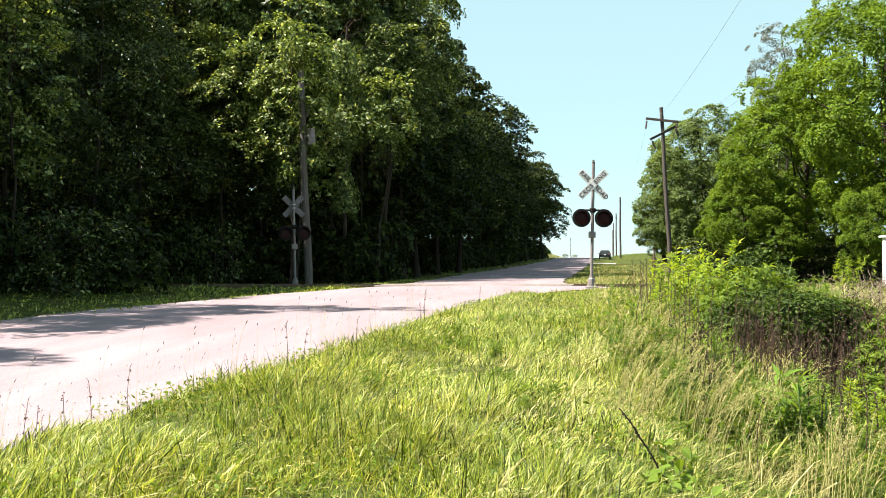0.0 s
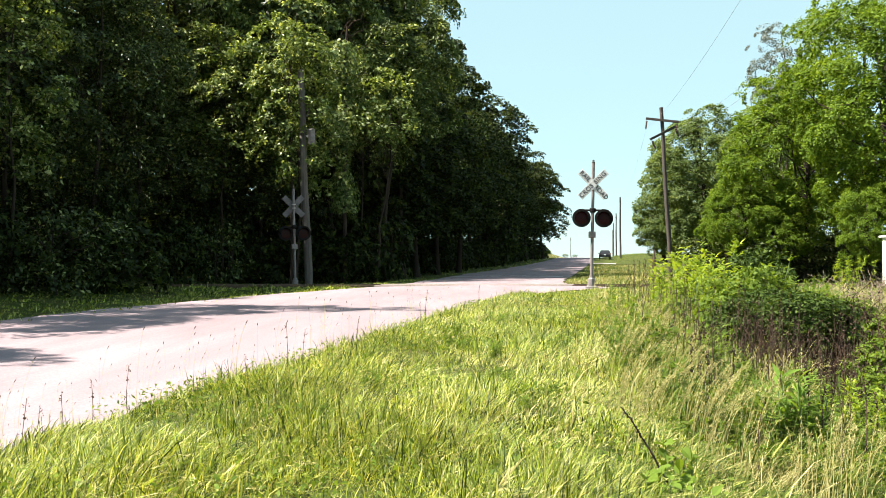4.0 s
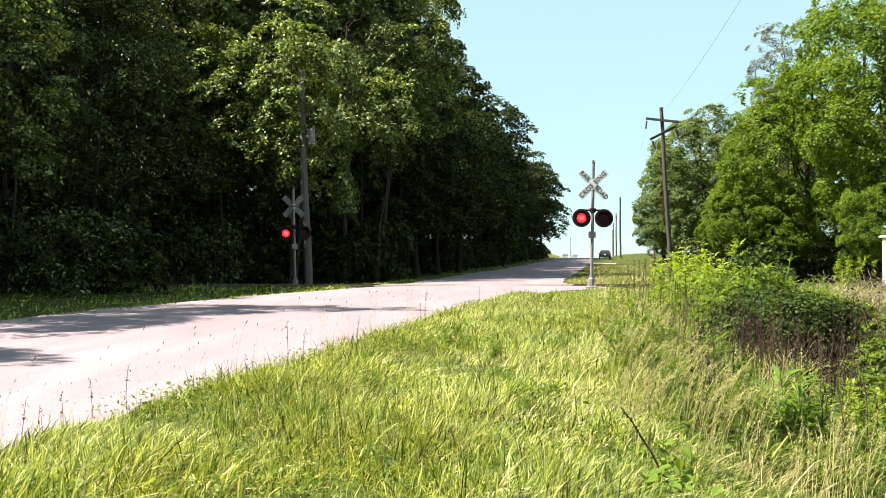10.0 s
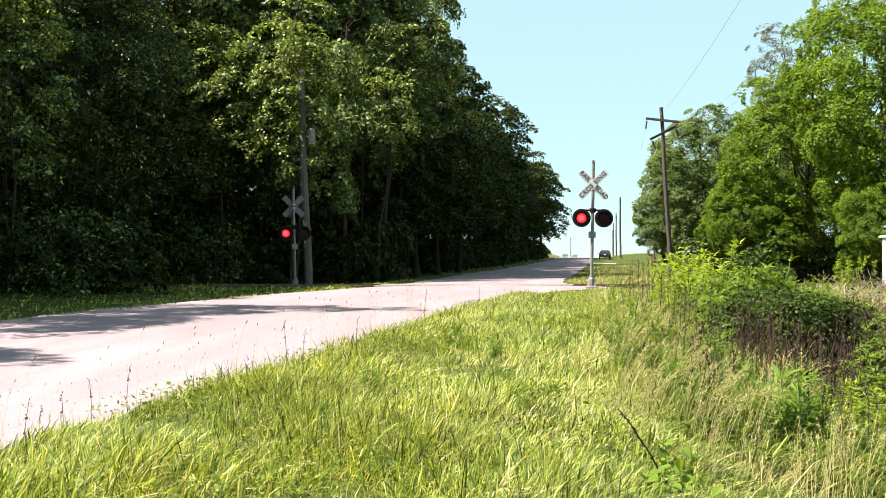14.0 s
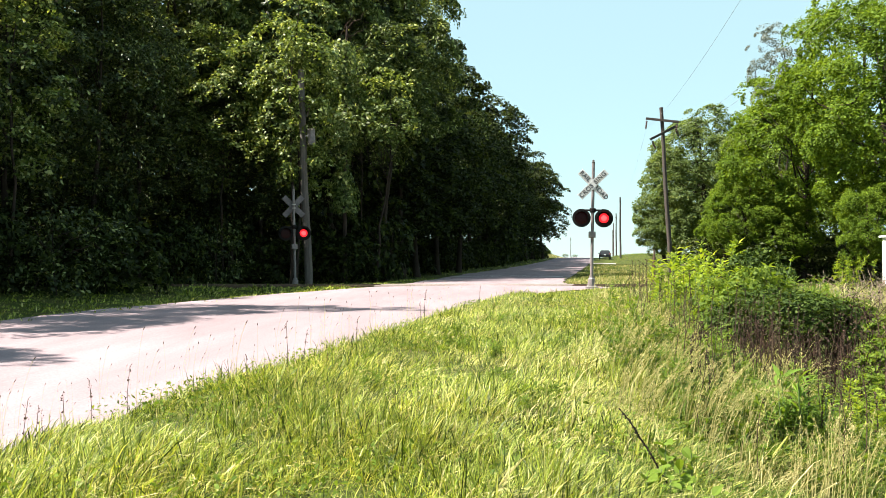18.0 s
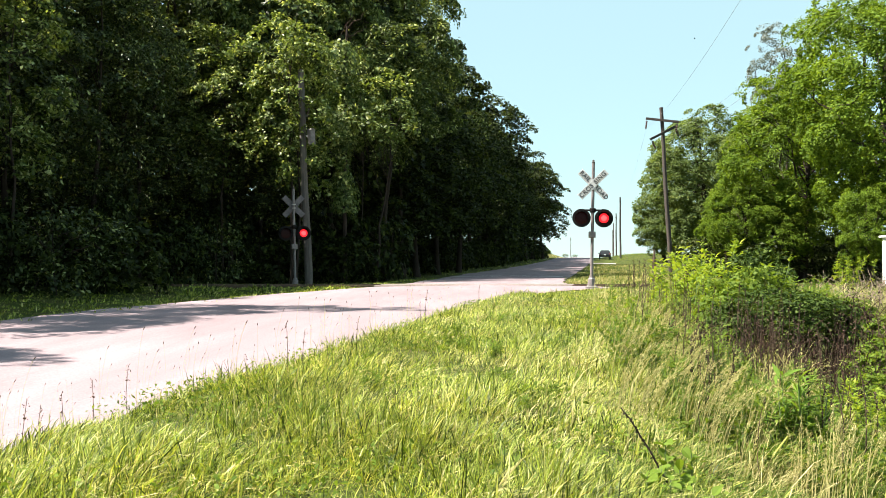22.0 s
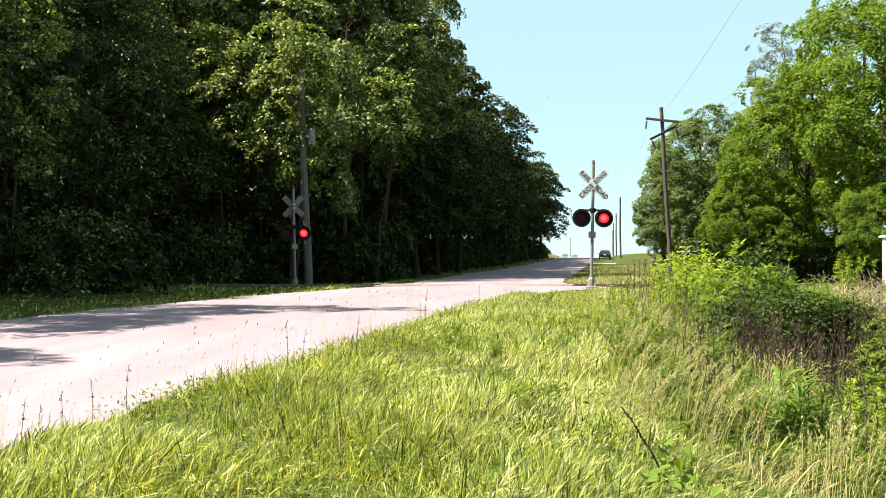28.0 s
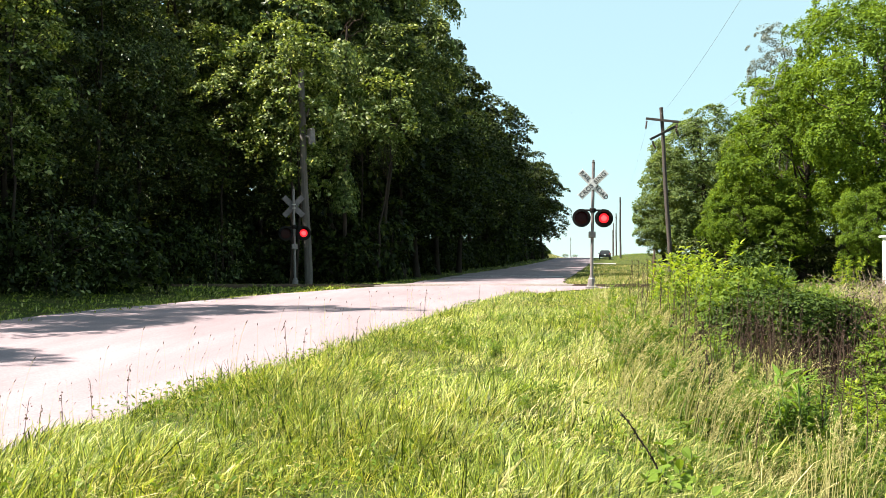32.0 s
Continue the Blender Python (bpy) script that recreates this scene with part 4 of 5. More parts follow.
grass_sheet("straw_grass", R(32), [(1100, VERGE - 0.1, 1.2, 2.6, 3.6, 0.4), (3600, VERGE - 0.1, 1.2, 3.6, 8.0, 0.7), (900, 1.2, 3.0, 3.6, 6.0, 0.5), (12000, VERGE, 1.8, 8.0, 16.0, 1.1), (9000, 0.6, 9.0, 16.0, 30.0, 1.1)],
            "straw", "tall straw-coloured grass gone to seed", 0.36, 0.0026, (0.65, 0.0))
grass_sheet("tall_grass", R(33), [(4000, VERGE + 0.2, 1.6, 2.6, 4.2, 0.45), (6000, VERGE + 0.2, 1.4, 4.2, 9.0, 0.75), (2500, 1.2, 4.0, 4.0, 9.0, 0.5), (6000, VERGE + 0.2, 1.8, 9.0, 16.0, 1.1), (14000, 0.6, 11.0, 16.0, 31.0, 1.1)],
            "weed_grass", "tall green grass among the weeds", 0.34, 0.0048, (0.5, 0.0))
grass_sheet("far_verge_grass", R(34), [(30000, ROAD_L - 7.5, ROAD_L + 0.05, 9, 34, 1.1), (5000, ROAD_L - 12, ROAD_L + 0.6, 29, 33, 1.7), (8000, ROAD_L - 4, ROAD_L + 0.6, 34, 48, 0.9), (6000, ROAD_L - 5, ROAD_L, 60, 190, 1.3)],
            "grass", "grass along the foot of the woods and by the far road", 0.26, 0.009, (0.3, 0.0))

grass_sheet("roadside_grass", R(37), [(22000, ROAD_R + 0.5, 6, 36, 60, 0.8), (18000, ROAD_R + 0.5, 6, 60, 112, 0.6), (12000, 1, 22, 121, 190, 1.7)], "weed_grass",
            "rough green grass on the roadside beyond the crossing", 0.24, 0.005, (0.3, 0.0))
grass_sheet("dry_roadside_grass", R(38), [(7000, ROAD_R + 0.4, 5, 35, 60, 0.8), (5000, ROAD_R + 0.4, 6, 60, 110, 0.6)], "straw", "tan seeding grass on the roadside beyond the crossing", 0.34, 0.006, (0.4, 0.0))
grass_sheet("crest_grass", R(36), [(5000, ROAD_L - 14, ROAD_L - 0.3, 172, 215, 1.0)], "straw", "yellowing grass on the low bank at the crest", 0.5, 0.012, (0.3, 0.0))

# ---- weeds and shrubs of the bank ----
def weed(rng, stems, high, leaf, leaf_size, per_stem, name, label, category, wide=0.28, spread=0.35, stem="greenstem", group="bank weeds", up=0.5, apart=False):
    """A clump of stems, each set with narrow leaves up its length."""
    ob = thing(name, Matrix(), label, category, group)
    cs, ns, al, lines = [], [], [], []
    for k in range(stems):
        a, r = rng.uniform(0, 6.28), spread * rng.uniform(0, 1) ** 0.5
        root = np.array([r * math.cos(a), r * math.sin(a), -0.05])
        h = high * rng.uniform(0.65, 1.1)
        top = root * 1.4 + np.array([rng.normal() * 0.08 + 0.06 * h, rng.normal() * 0.08, h])
        line = wander(rng, root, top, 0.006 + 0.003 * high, 0.002, 6, 0.2)
        lines.append(line)
        t = rng.uniform(0.2, 1.0, per_stem)
        p = np.stack([np.interp(t, np.linspace(0, 1, 6), line[:, i]) for i in range(3)], 1)
        b = rng.uniform(0, 6.28, per_stem)
        d = np.stack([np.cos(b), np.sin(b), np.full(per_stem, up)], 1)
        cs.append(p + unit(d) * leaf_size * 0.5)
        ns.append(np.array([0, 0, 1.0]) + rng.normal(size=p.shape) * 0.3 - 0.4 * d * np.array([1, 1, 0]))
        al.append(d)
    if apart:
        for line in lines:
            part("stem", np_mesh("stem", *tubes([line], 5), M[stem], True), parent=ob)
    else:
        tagged(part("stem", np_mesh("stem", *tubes(lines, 4), M[stem], True), parent=ob), kind="stuff")
    c, n, d = np.concatenate(cs), np.concatenate(ns), np.concatenate(al)
    v, f = leaf_quads(c, n, rng.uniform(0.6, 1.25, len(c)) * leaf_size, rng, wide, d * 3)
    tagged(part("foliage", np_mesh("foliage", v, f, M[leaf]), parent=ob), kind="stuff")
    return ob


def spots(rng, n, u0, u1, y0, y1, s0=0.8, s1=1.2, dz=0.0):
    x, y = strew(rng, n, u0, u1, y0, y1)
    return [(float(a), float(b), float(rng.uniform(0, 360)), float(rng.uniform(s0, s1)), None, dz) for a, b in zip(x, y)]


goldenrod = weed(R(41), 9, 0.62, "weed_leaf", 0.105, 40, "goldenrod", "fresh green goldenrod clump with narrow leaves", "weed", 0.2, 0.15, up=0.7)
sapling = weed(R(42), 14, 1.35, "sapling_leaf", 0.15, 34, "sapling", "bright yellow-green leafy sapling clump", "shrub", 0.4, 0.5, apart=True)
dogwood = tree("dogwood_shrub", R(43), 1.5, 0.95, 0.95, 0.75, 0.75, 0.02, "shrub_leaf", "dense dark green shrub on the bank", 110, 30, 0.10, 10, group="bank shrubs", spread=0.36, flutter=0.6, lobes=13, lobe=0.5, lumps=0.3)
bramble = tree("bramble_shrub", R(44), 1.2, 0.8, 0.8, 0.6, 0.6, 0.015, "weed_leaf", "mid-green tangled shrub among dry canes", 80, 34, 0.10, 10, group="bank shrubs", spread=0.28)
tagged(dogwood, category="shrub"), tagged(bramble, category="shrub"), tagged(bush, category="shrub")


def canes(rng, count, high, spread, name, label, leafy_bits=60, mat="deadcane"):
    """Arching dry brown canes with a few shrivelled leaves."""
    ob = thing(name, Matrix(), label, "dead canes", "dead canes")
    cs = []
    for k in range(count):
        a, r = rng.uniform(0, 6.28), spread * rng.uniform(0, 1) ** 0.5
        root = np.array([r * math.cos(a), r * math.sin(a), -0.05])
        h = high * rng.uniform(0.5, 1.15)
        b = rng.uniform(0, 6.28)
        reach = rng.uniform(0.1, 1.0) * h
        t = np.linspace(0, 1, 7)[:, None]
        p = root + np.concatenate([math.cos(b) * reach * t ** 1.8, math.sin(b) * reach * t ** 1.8, h * (t - 0.25 * t ** 3 * reach / h)], 1)
        p += np.cumsum(rng.normal(size=p.shape), 0) * 0.022
        line = np.concatenate([p, 0.009 * (1 - 0.7 * t)], 1)
        part("cane", np_mesh("cane", *tubes([line], 4), M[mat], True), parent=ob)
        cs.append(p[2 + rng.integers(0, 5, max(1, leafy_bits // count))] + rng.normal(size=(max(1, leafy_bits // count), 3)) * 0.03)
    c = np.concatenate(cs)
    v, f = leaf_quads(c, rng.normal(size=c.shape), rng.uniform(0.02, 0.055, len(c)), rng, 0.4)
    tagged(part("withered_foliage", np_mesh("withered_foliage", v, f, M["deadleaf"]), parent=ob), kind="stuff")
    return ob


cane = canes(R(45), 18, 0.95, 0.5, "dead_canes", "tangle of dry brown canes on the bank", 340)


def stalk(rng, high, name="dry_stalk", label="tall dry brown weed stalk with a seed head", mat="brown", heads=30, size=0.016):
    ob = thing(name, Matrix(), label, "weed stalk", "dry stalks")
    line = wander(rng, (0, 0, -0.05), (rng.normal() * 0.06, rng.normal() * 0.05, high), 0.0045, 0.0018, 7, 0.12)
    part("stem", np_mesh("stem", *tubes([line], 4), M[mat], True), parent=ob)
    t = 1 - 0.45 * rng.uniform(0, 1, heads) ** 1.3
    p = np.stack([np.interp(t, np.linspace(0, 1, 7), line[:, i]) for i in range(3)], 1) + rng.normal(size=(heads, 3)) * 0.010
    v, f = leaf_quads(p, rng.normal(size=p.shape), rng.uniform(0.6, 1.3, heads) * size, rng, 0.6)
    tagged(part("seed_head", np_mesh("seed_head", v, f, M["deadleaf"]), parent=ob), kind="stuff")
    return ob


def seed_grass(rng, high):
    """A thin grass culm with a narrow nodding ear, as stands along the road's edge."""
    ob = thing("seed_grass", Matrix(), "thin grass culm with a small dark ear at the road's edge", "grass culm", "seeding grasses")
    t = np.linspace(0, 1, 7)[:, None]
    p = np.concatenate([0.15 * high * t ** 2.2, 0.05 * high * t ** 2, high * (t - 0.06 * t ** 3)], 1)
    part("culm", np_mesh("culm", *tubes([np.concatenate([p, 0.0006 * (1 - 0.4 * t)], 1)], 4), M["straw"], True), parent=ob)
    ear = lathe([(0.0, 0.0), (0.002, 0.006), (0.0022, 0.012), (0.0015, 0.018), (0.0, 0.023)], 6)
    part("ear", ear, M["brown"], ob, m=pose(*[float(q) for q in p[-1]], 0, 35, 0))
    return ob


plant(goldenrod, spots(R(51), 34, VERGE + 0.2, 1.0, 4.6, 14.0, 0.45, 0.9) + spots(R(91), 20, 0.3, 1.5, 4.6, 8.0, 0.3, 0.6) + spots(R(52), 16, 0.7, 6.0, 15, 28, 0.7, 1.2) + spots(R(81), 8, 1.2, 3.2, 11.5, 17.5, 1.3, 2.0)
      + [(2.3, 5.2, 50, 0.5, None), (2.1, 4.7, 150, 0.45, None), (2.75, 6.0, 250, 0.5, None), (1.95, 4.3, 0, 0.4, None), (2.5, 5.6, 10, 0.5, None), (2.45, 6.4, 0, 0.6, None), (2.2, 5.6, 60, 0.6, None)])
plant(sapling, [(4.0, 16.4, 0, 0.95, None), (4.5, 17.2, 80, 0.9, None), (4.9, 15.9, 150, 0.8, None), (6.1, 23.0, 210, 1.1, None), (5.6, 20.5, 20, 1.25, None), (3.35, 14.2, 10, 0.6, None), (1.5, 8.9, 60, 0.34, None), (1.85, 9.05, 160, 0.33, None), (3.7, 12.2, 200, 0.5, None), (2.5, 5.75, 80, 0.3, None), (2.75, 6.05, 190, 0.3, None), (2.55, 5.4, 270, 0.26, None), (13.2, 31.0, 0, 0.9, None)])
plant(dogwood, [(3.6, 10.6, 60, 0.5, 0.62), (3.1, 10.1, 250, 0.4, 0.55), (4.75, 10.6, 200, 0.4, 0.32), (3.4, 9.0, 133, 0.46, 0.40, 0.24), (3.8, 9.3, 233, 0.36, 0.36, 0.2), (5.6, 17.0, 300, 0.7, 1.0), (6.4, 18.5, 200, 0.6, 0.8)])
plant(bramble, [(18.7, 175.0, 0, 1.5, 1.9), (3.6, 11.6, 200, 0.6, 0.8), (4.4, 13.4, 130, 0.6, 0.9), (3.15, 6.9, 12, 0.3, 0.3), (2.85, 6.15, 80, 0.25, 0.25), (3.55, 7.6, 33, 0.4, 0.35), (3.9, 8.3, 133, 0.45, 0.4), (4.6, 9.6, 33, 0.5, 0.5), (3.0, 10.4, 0, 0.55, 0.65), (4.7, 14.8, 100, 0.55, 0.8), (3.85, 13.4, 20, 0.5, 0.75), (6.6, 15.4, 60, 0.6, 0.45), (9.2, 18.8, 160, 0.5, 0.35), (5.6, 9.6, 10, 0.5, 0.45)])
plant(cane, [(-8.0, 27.0, 0, 0.6, None), (3.0, 6.7, 15, 0.5, None), (3.3, 7.2, 75, 0.55, None), (2.8, 6.2, 135, 0.45, None), (2.6, 5.8, 195, 0.4, None), (3.1, 7.0, 255, 0.5, None), (2.9, 7.4, 315, 0.5, None), (5.2, 11.0, 150, 0.8, None), (4.4, 10.2, 50, 0.9, None), (5.9, 12.6, 80, 0.9, None), (3.7, 9.9, 20, 1.0, None), (3.0, 8.6, 44, 0.7, None), (3.4, 9.5, 144, 0.85, None), (3.2, 8.2, 244, 0.55, None), (3.9, 8.9, 344, 0.8, None), (2.5, 8.2, 20, 0.5, None), (2.6, 9.1, 15, 0.65, None), (3.6, 8.7, 95, 0.75, None), (4.2, 8.5, 5, 0.7, None), (4.9, 8.9, 45, 0.75, None), (3.3, 9.0, 0, 0.8, None), (3.9, 9.3, 70, 0.9, None), (4.5, 9.2, 140, 0.85, None), (2.9, 9.4, 220, 0.7, None), (4.9, 9.9, 10, 0.9, None), (5.4, 9.4, 90, 0.9, None), (3.6, 7.9, 190, 0.7, None), (4.1, 8.2, 290, 0.75, None), (6.6, 11.8, 190, 0.9, None), (2.2, 8.6, 30, 0.7, None)])
brush = canes(R(93), 34, 0.75, 0.9, "brush_pile", "loose heap of weathered pale brown brushwood", 120, "brushwood")
plant(brush, [(8.4, 19.6, 40, 1.0, 0.72), (9.6, 20.4, 140, 1.15, 0.83), (10.6, 22.0, 220, 1.2, 0.86), (7.7, 17.2, 310, 1.0, 0.72), (12.0, 24.2, 80, 1.3, 0.94), (13.2, 26.5, 10, 1.4, 1.01), (11.4, 25.0, 190, 1.5, 1.08), (6.6, 14.6, 90, 0.8, 0.58), (14.0, 28.5, 50, 1.5, 1.08), (12.8, 29.6, 130, 1.6, 1.15), (9.0, 18.2, 250, 1.1, 0.79), (10.2, 23.6, 170, 1.5, 1.08), (14.8, 31.0, 20, 1.5, 1.08)])
plant(stalk(R(46), 0.85), spots(R(53), 60, VERGE + 0.5, 2.4, 6, 14, 0.6, 1.0) + spots(R(92), 50, VERGE + 0.3, 1.9, 8, 14, 0.6, 1.0))
plant(stalk(R(49), 0.95), spots(R(56), 34, 0.5, 3.0, 15, 28, 0.8, 1.3) + spots(R(57), 34, 0.4, 1.7, 4.6, 8.5, 0.5, 0.8))
plant(stalk(R(58), 0.62), [(-0.15, 9.9, 0, 0.8, None), (-0.22, 9.7, 60, 0.6, None), (-0.85, 6.0, 0, 0.6, None), (-0.95, 5.8, 80, 0.7, None), (-0.78, 6.2, 160, 0.5, None), (-1.88, 4.35, 0, 0.7, None), (-1.78, 4.45, 100, 0.65, None), (-1.66, 4.4, 200, 0.6, None), (-1.95, 4.6, 300, 0.6, None), (-1.5, 4.6, 20, 0.55, None), (-1.8, 4.3, 50, 0.5, None), (-0.62, 7.1, 20, 0.6, None), (-1.05, 5.0, 240, 0.5, None), (0.55, 13.6, 10, 0.7, None)])
plant(stalk(R(47), 0.6), spots(R(54), 26, VERGE + 0.7, 3.5, 3.6, 10, 0.6, 1.0))
culm_rows = []
cr = R(55)
for k in range(210):
    y = float(3.4 + 11.0 * cr.uniform(0, 1) ** 1.6)
    culm_rows.append((float(verge_edge(y) + cr.uniform(0.02, 0.5) + LEAN * y), y, float(cr.uniform(-120, 120)), float((0.55 + 0.65 * cr.uniform(0, 1) ** 1.5) * min(1.0, 0.35 + y / 9)), None, 0.0))
plant(seed_grass(R(48), 0.42), culm_rows)


def brome(rng, culms=12, high=0.42):
    """A tuft of seeding grass: arching culms with loose drooping heads."""
    ob = thing("brome_tuft", Matrix(), "straw-coloured seeding grass tuft arching in the breeze", "grass tuft", "seeding tufts")
    cs, ds, lines = [], [], []
    t = np.linspace(0, 1, 8)[:, None]
    for k in range(culms):
        a, r = rng.uniform(0, 6.28), 0.09 * rng.uniform(0, 1) ** 0.5
        root = np.array([r * math.cos(a), r * math.sin(a), -0.03])
        h = high * rng.uniform(0.6, 1.1)
        lx, ly = rng.uniform(0.05, 0.4) * h, rng.normal() * 0.12 * h
        p = root + np.concatenate([lx * t ** 2.2, ly * t ** 2, h * (t - 0.08 * t ** 4)], 1)
        lines.append(np.concatenate([p, 0.0016 * (1 - 0.6 * t)], 1))
        n = 36
        q = rng.uniform(0.72, 1.0, n)
        c = np.stack([np.interp(q, t[:, 0], p[:, i]) for i in range(3)], 1) + rng.normal(size=(n, 3)) * 0.005 - np.array([0, 0, 0.004])
        cs.append(c)
        ds.append(np.repeat((p[-1] - p[-3])[None], n, 0) + np.array([0, 0, -0.03]))
    for line in lines:
        part("culm", np_mesh("culm", *tubes([line], 3), M["straw"], True), parent=ob)
    c, d = np.concatenate(cs), unit(np.concatenate(ds))
    v, f = leaf_quads(c, rng.normal(size=c.shape), rng.uniform(0.007, 0.015, len(c)), rng, 0.26, d * 2)
    tagged(part("seed_head", np_mesh("seed_head", v, f, M["straw"]), parent=ob), kind="stuff")
    return ob


plant(brome(R(61)), [(a, b, c * 0.45 - 81, d, e, f) for a, b, c, d, e, f in spots(R(62), 36, VERGE + 0.1, 1.3, 3.6, 7.0, 0.7, 1.2) + spots(R(63), 20, VERGE + 0.1, 1.1, 7.0, 13, 0.9, 1.3)])
aster = weed(R(64), 10, 0.34, "weed_leaf", 0.06, 34, "aster", "small leafy green weed among the grasses", "weed", 0.4, 0.14)
plant(aster, spots(R(65), 40, VERGE + 0.3, 1.6, 4.4, 9.0, 0.4, 0.9) + spots(R(66), 26, ROAD_R + 0.3, VERGE, 3.4, 12.0, 0.3, 0.5) + [(-0.18, 9.8, 0, 0.55, None), (-0.9, 5.95, 50, 0.5, None), (-1.3, 3.7, 310, 0.4, None), (-1.2, 4.3, 50, 0.4, None), (-0.6, 7.2, 150, 0.5, None), (0.5, 13.5, 200, 0.6, None)])
dim_weed = weed(R(67), 8, 0.5, "shrub_leaf", 0.055, 46, "nettle", "dark green nettle-like weed on the bank", "weed", 0.42, 0.2, apart=True)
plant(dim_weed, spots(R(68), 9, 0.5, 1.3, 5.2, 9.0, 0.45, 0.8) + [(2.9, 6.2, 90, 0.5, None), (3.1, 6.7, 290, 0.6, None), (3.3, 7.1, 40, 0.7, None), (2.65, 6.6, 120, 0.5, None)])

lance = weed(R(71), 8, 0.42, "lance_leaf", 0.12, 30, "lance_weed", "bright green weed with long lance-shaped leaves", "weed", 0.13, 0.1, up=0.9, apart=True)
plant(lance, [(1.90, 5.2, 0, 1.4, None), (2.02, 5.4, 90, 1.2, None), (2.02, 5.85, 200, 0.9, None), (1.45, 4.6, 50, 0.5, None), (2.2, 6.0, 140, 0.7, None)] + spots(R(82), 6, ROAD_R + 0.4, VERGE, 3.6, 11.0, 0.28, 0.48))
tall_stalk = stalk(R(72), 0.62, "dock_stalk", "dark brown dead dock stalk standing among the weeds", "bark", 70, 0.02)
plant(tall_stalk, spots(R(94), 13, 0.95, 2.3, 7.4, 8.8, 0.5, 0.9) + [(2.1, 5.35, 0, 0.95, None), (2.16, 5.4, 120, 0.8, None), (2.05, 5.2, 200, 0.75, None), (1.5, 5.3, 40, 0.9, None), (1.9, 6.3, 80, 1.0, None), (1.75, 6.6, 200, 1.0, None), (1.62, 6.0, 310, 0.9, None), (2.4, 5.2, 10, 0.7, None), (2.0, 7.4, 220, 0.9, None), (2.5, 6.6, 330, 0.9, None)])
plant(brome(R(73), 14, 0.3), [(1.5, 4.25, -40, 1.0, None), (1.56, 4.4, 10, 1.0, None), (1.42, 4.05, -20, 0.9, None), (1.66, 4.5, 30, 1.0, None), (1.2, 3.9, -60, 0.9, None)])

# a dark seeding stalk leaning out of the grass, and broad young leaves at its foot
lean = thing("leaning_stalk", pose(0.79, 3.16, float(land_z(0.79, 3.16)) - 0.035), "dark brown dock stalk leaning out of the grass", "weed stalk")
lr = R(69)
lp = wander(lr, (0.02, 0, -0.03), (-0.205, 0.02, 0.345), 0.0042, 0.0021, 8, 0.1)
part("stem", np_mesh("stem", *tubes([lp], 5), M["bark"], True), parent=lean)
lt = lr.uniform(0.45, 1.0, 130)
lc = np.stack([np.interp(lt, np.linspace(0, 1, 8), lp[:, i]) for i in range(3)], 1) + lr.normal(size=(130, 3)) * 0.003
tagged(part("seed_head", np_mesh("seed_head", *leaf_quads(lc, lr.normal(size=lc.shape), lr.uniform(0.005, 0.010, 130), lr, 0.7), M["bark"]), parent=lean), kind="stuff")


def broad_leaf(long, wide):
    """One broad pointed leaf with a midrib fold and a curling tip, along +x."""
    n = 9
    bm = bmesh.new()
    rows = []
    for k in range(n):
        t = k / (n - 1)
        w = wide * (math.sin(math.pi * min(1.0, t * 0.93 + 0.07)) ** 0.75) * 0.5
        zc = 0.07 * long * math.sin(2.4 * t)
        rows.append([bm.verts.new((long * t, s * w, zc + abs(s) * w * 0.35)) for s in (-1, -0.5, 0, 0.5, 1)])
    for a, b in zip(rows, rows[1:]):
        for k in range(4):
            bm.faces.new((a[k], a[k + 1], b[k + 1], b[k]))
    return bm


def broadleaf_plant(m, rng, leaves, high):
    ob = thing("broadleaf_seedling", m, "young plant with broad yellow-green leaves in the grass", "plant", "broadleaf seedlings")
    part("stem", np_mesh("stem", *tubes([wander(rng, (0, 0, -0.03), (0.02, 0, high), 0.004, 0.002, 5, 0.1)], 5), M["greenstem"], True), parent=ob)
    for k in range(leaves):
        t = 0.45 + 0.55 * k / max(1, leaves - 1)
        part("leaf", broad_leaf(0.047 * rng.uniform(0.6, 1.2), 0.031 * rng.uniform(0.8, 1.2)), M["lime_leaf"], ob, m=pose(0.02 * t, 0, high * t, rng.uniform(-45, 45), rng.uniform(-50, 20), k * 137 + rng.uniform(-20, 20)))
    return ob


for x, y, n, h, seed in ((0.74, 3.2, 8, 0.17, 1), (0.68, 3.05, 6, 0.11, 7), (0.84, 3.0, 6, 0.10, 8), (0.64, 2.95, 6, 0.10, 2), (0.79, 3.1, 7, 0.13, 3), (1.03, 3.05, 5, 0.09, 4), (0.72, 3.0, 5, 0.11, 5), (0.82, 3.2, 6, 0.17, 6)):
    broadleaf_plant(pose(x, y, float(land_z(x, y)), 0, 0, seed * 50), R(700 + seed), n, h)


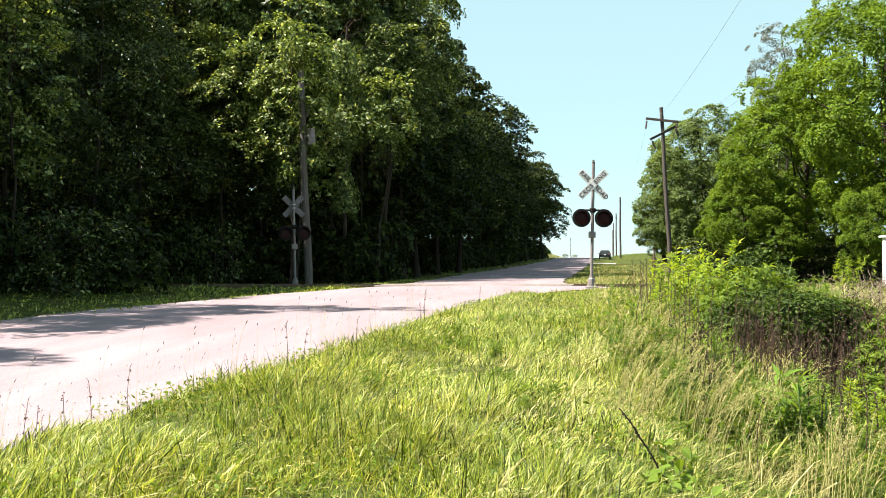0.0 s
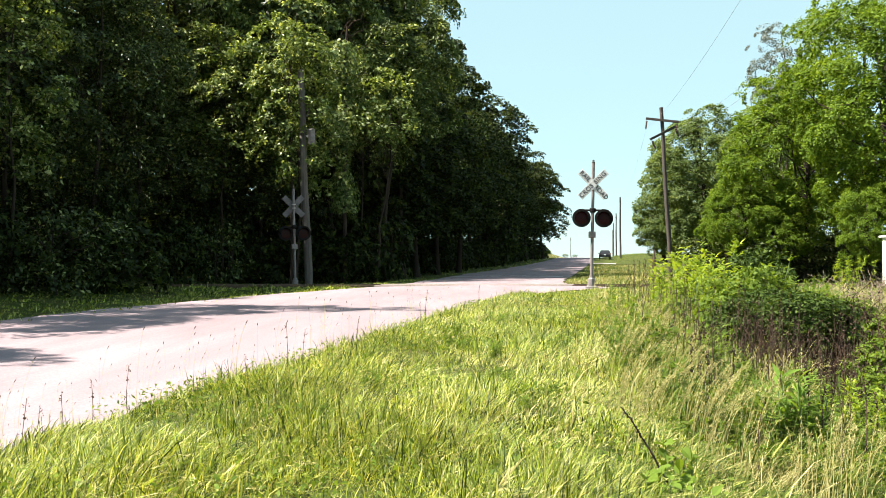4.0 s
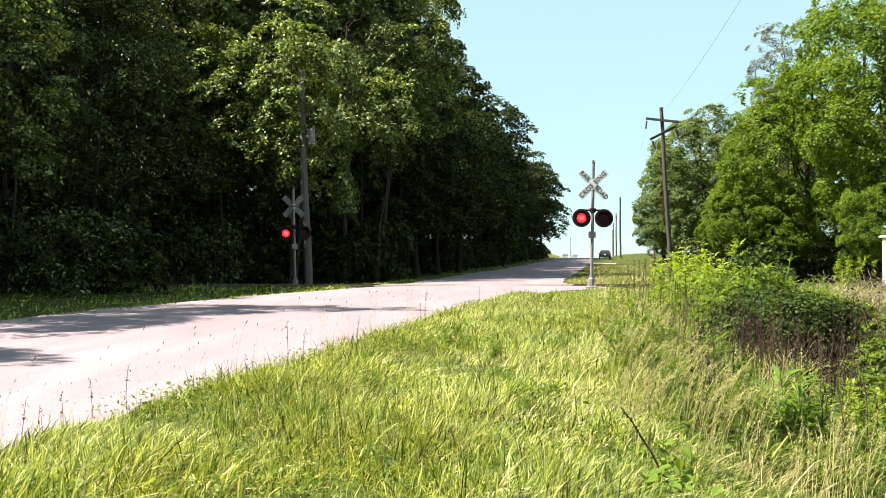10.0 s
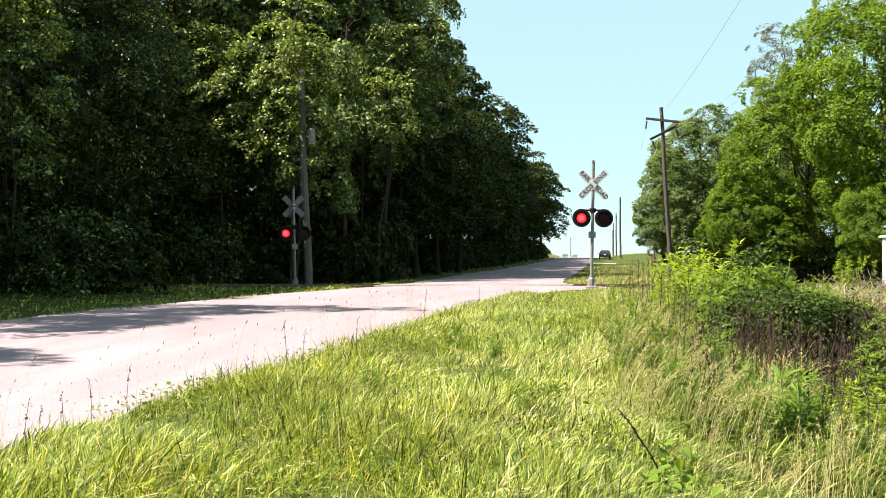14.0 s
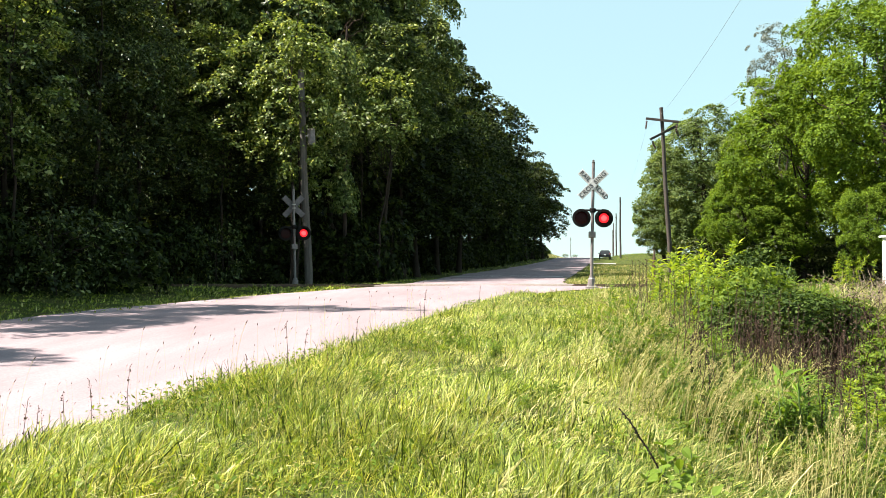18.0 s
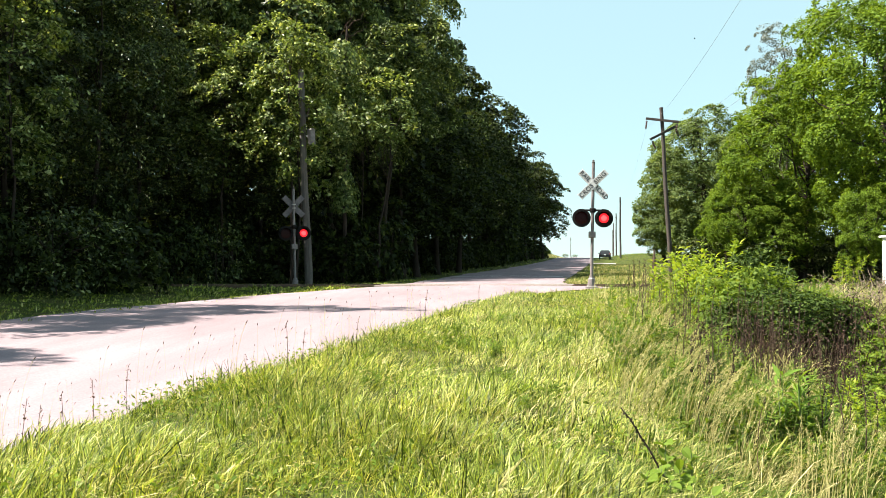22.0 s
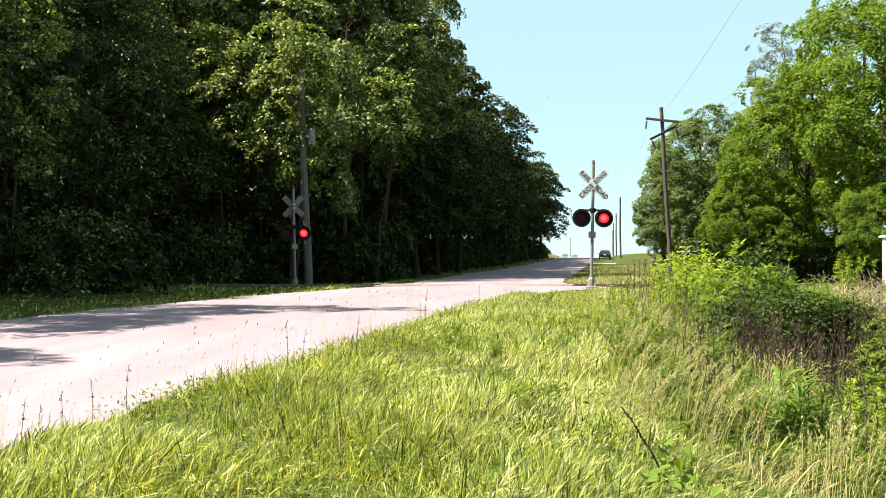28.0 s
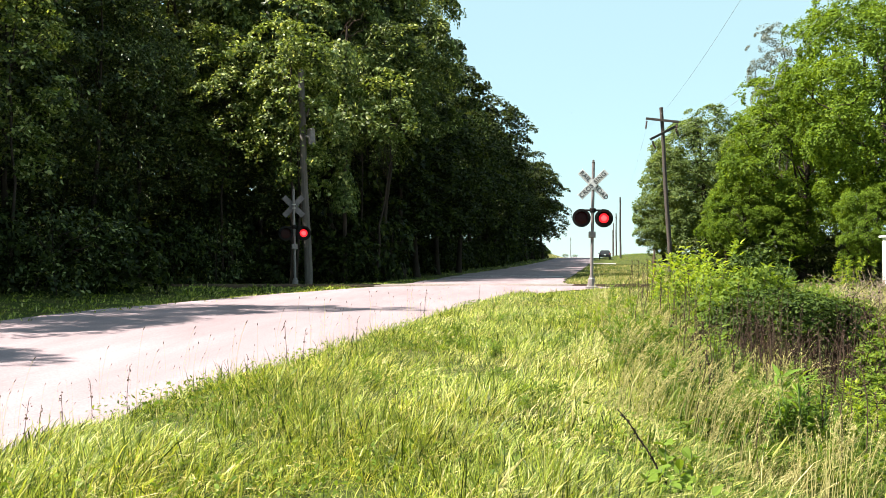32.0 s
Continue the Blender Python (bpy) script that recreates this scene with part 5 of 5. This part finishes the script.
# ---- a small bird ----
def small_bird():
    ob = thing("bird", Matrix(), "small dark bird gliding high over the road", "bird")
    part("body", lathe([(0.0, -0.11), (0.02, -0.08), (0.035, -0.02), (0.035, 0.04), (0.022, 0.08), (0.0, 0.11)], 12, pose(0, 0, 0, 90, 0, 0)), M["feather"], ob)
    for s in (-1, 1):
        bm = bmesh.new()
        pts = [(0.02, 0.05), (0.14, 0.07), (0.24, -0.02), (0.13, -0.03), (0.02, -0.05)]
        low = [bm.verts.new((s * x, y, 0.02 + 0.35 * x - 0.004)) for x, y in pts]
        top = [bm.verts.new((s * x, y, 0.02 + 0.35 * x + 0.004)) for x, y in pts]
        bm.faces.new(low)
        bm.faces.new(top[::-1])
        for k in range(5):
            bm.faces.new((low[k], low[(k + 1) % 5], top[(k + 1) % 5], top[k]))
        part("wing", bm, M["feather"], ob)
    part("tail", boxed(0.05, 0.1, 0.008, (0, 0.14, 0), 0.003), M["feather"], ob)
    return ob


bird = small_bird()
darting = small_bird()
tagged(darting, "small dark swallow darting out of the trees", group="birds")
tagged(bird, group="birds")


# ---- what moves ----
SWAYING = [ob for ob in bpy.data.objects if ob.parent is None and ob.name.split(".")[0] in ("young_tree", "maple_tree", "sapling", "goldenrod", "brome_tuft", "dry_stalk", "leaning_stalk")
           and ob.matrix_basis.translation.y < 48]


def motions():
    # the lamps flash in turn: each bulb comes forward through its lens while it is lit
    period, first, lit = 1.243, 5.51, 0.69
    back, full, faint = 0.055, -0.055, -0.062

    def glow(t, distant):
        """2 while the lamps burn bright, 1 while they burn low, 0 while they are out."""
        if t < 4.0:
            return 0
        if distant and 6.85 < t <= 9.25:
            return 1 if t <= 8.85 else 2
        if 7.85 < t < 8.85 or 20.35 < t < 21.45:
            return int(distant)
        return 1 if 7.45 < t <= 9.25 or 19.9 < t <= 21.9 else 2

    changes = [(4.0, 0)]
    for n in range(-1, 22):
        changes += [(first + period * n, 1), (first + period * n + lit, 0)]
    changes = sorted(c for c in changes if 3.9 < c[0] < 31.9)
    cuts = sorted([c[0] for c in changes] + [6.85, 7.45, 7.85, 8.85, 9.25, 19.9, 20.35, 21.45, 21.9])
    for pair in (near_bulbs, far_bulbs):
        for side, pieces in enumerate(pair):
            for piece, needed, front in zip(pieces, (2, 1), (full, faint)):
                rows, now = [(0.0, pose(0, back, 0))], back
                for k, t in enumerate(cuts):
                    if k + 1 < len(cuts) and cuts[k + 1] - t < 0.08:
                        continue
                    on = [c for c in changes if c[0] <= t + 1e-6]
                    lit_now = bool(on) and on[-1][1] == side and glow(t + 0.02, pair is far_bulbs) == needed
                    target = front if lit_now else back
                    if abs(target - now) > 1e-4:
                        rows += [(t - 0.026, pose(0, now, 0)), (t + 0.026, pose(0, target, 0))]
                        now = target
                rows.append((32.0, pose(0, now, 0)))
                walk(piece, rows)
    # the breeze rocks the trees, shrubs and weeds a little
    for k, ob in enumerate(SWAYING):
        base = ob.matrix_basis.copy()
        big = ob["category"] == "tree"
        amount, beat = (0.28, 2.6) if big else (1.6, 1.5)
        rows = []
        for t in np.arange(0, 32.01, 1.0):
            a = amount * (0.6 + 0.4 * math.sin(0.31 * t + k)) * math.sin(2 * math.pi * t / beat + k * 1.7)
            b = 0.5 * amount * math.sin(2 * math.pi * t / (beat * 1.37) + k)
            rows.append((float(t), Matrix.Translation(base.translation) @ pose(0, 0, 0, b, a + 0.4 * amount, 0) @ Matrix.Translation(-base.translation) @ base))
        walk(ob, rows)
    # one bird soars from behind the maple over the road, turns and hangs over the crest; the other darts out of the trees
    def aloft(t, px, py, d, turn):
        return t, pose((px - 784) / F * d, d, EYE + (458 - py) / F * d, 0, 12 * math.sin(t * 7), turn)

    walk(bird, [aloft(0.0, 2600, 20, 120, 80), aloft(14.0, 2000, 50, 120, 80), aloft(20.5, 1450, 60, 120, 80), aloft(21.6, 1295, 63, 122, 80), aloft(22.0, 1230, 68, 124, 80), aloft(22.3, 1185, 71, 126, 80),
                aloft(22.7, 1125, 75, 130, 80), aloft(23.0, 1085, 77, 134, 80), aloft(23.4, 1031, 80, 140, 75), aloft(23.8, 982, 87, 146, 70), aloft(24.2, 939, 96, 154, 60), aloft(24.6, 906, 106, 162, 45),
                aloft(25.2, 890, 115, 180, 10), aloft(26.3, 904, 142, 205, -50), aloft(27.5, 953, 168, 215, -80), aloft(28.1, 974, 174, 218, -80), aloft(28.8, 997, 182, 220, -75), aloft(29.5, 1013, 183, 224, -40),
                aloft(30.3, 1014, 186, 232, 0), aloft(32.0, 1012, 200, 300, 10)])
    walk(darting, [aloft(0.0, 1215, 300, 88, -60), aloft(1.0, 1212, 225, 88, -60), aloft(1.4, 1220, 189, 88, -60), aloft(1.7, 1234, 183, 88, -70), aloft(2.3, 1285, 178, 88, -80), aloft(3.5, 1290, 260, 88, -20),
                   aloft(5.5, 1262, 240, 88, 40), aloft(5.7, 1256, 205, 88, 60), aloft(5.8, 1252, 189, 88, 60), aloft(5.9, 1248, 205, 88, 60), aloft(6.4, 1240, 260, 90, 60), aloft(14.6, 1240, 260, 90, 40),
                   aloft(15.3, 1150, -220, 95, 0), aloft(16.5, 985, -300, 92, -40), aloft(16.9, 1063, 10, 90, -60), aloft(17.0, 1100, 97, 90, -60), aloft(17.1, 1141, 186, 90, -60), aloft(17.2, 1182, 275, 90, -60),
                   aloft(17.5, 1260, 330, 90, -80), aloft(18.5, 1270, 340, 90, -80), aloft(32.0, 1270, 330, 90, -60)])


motions()
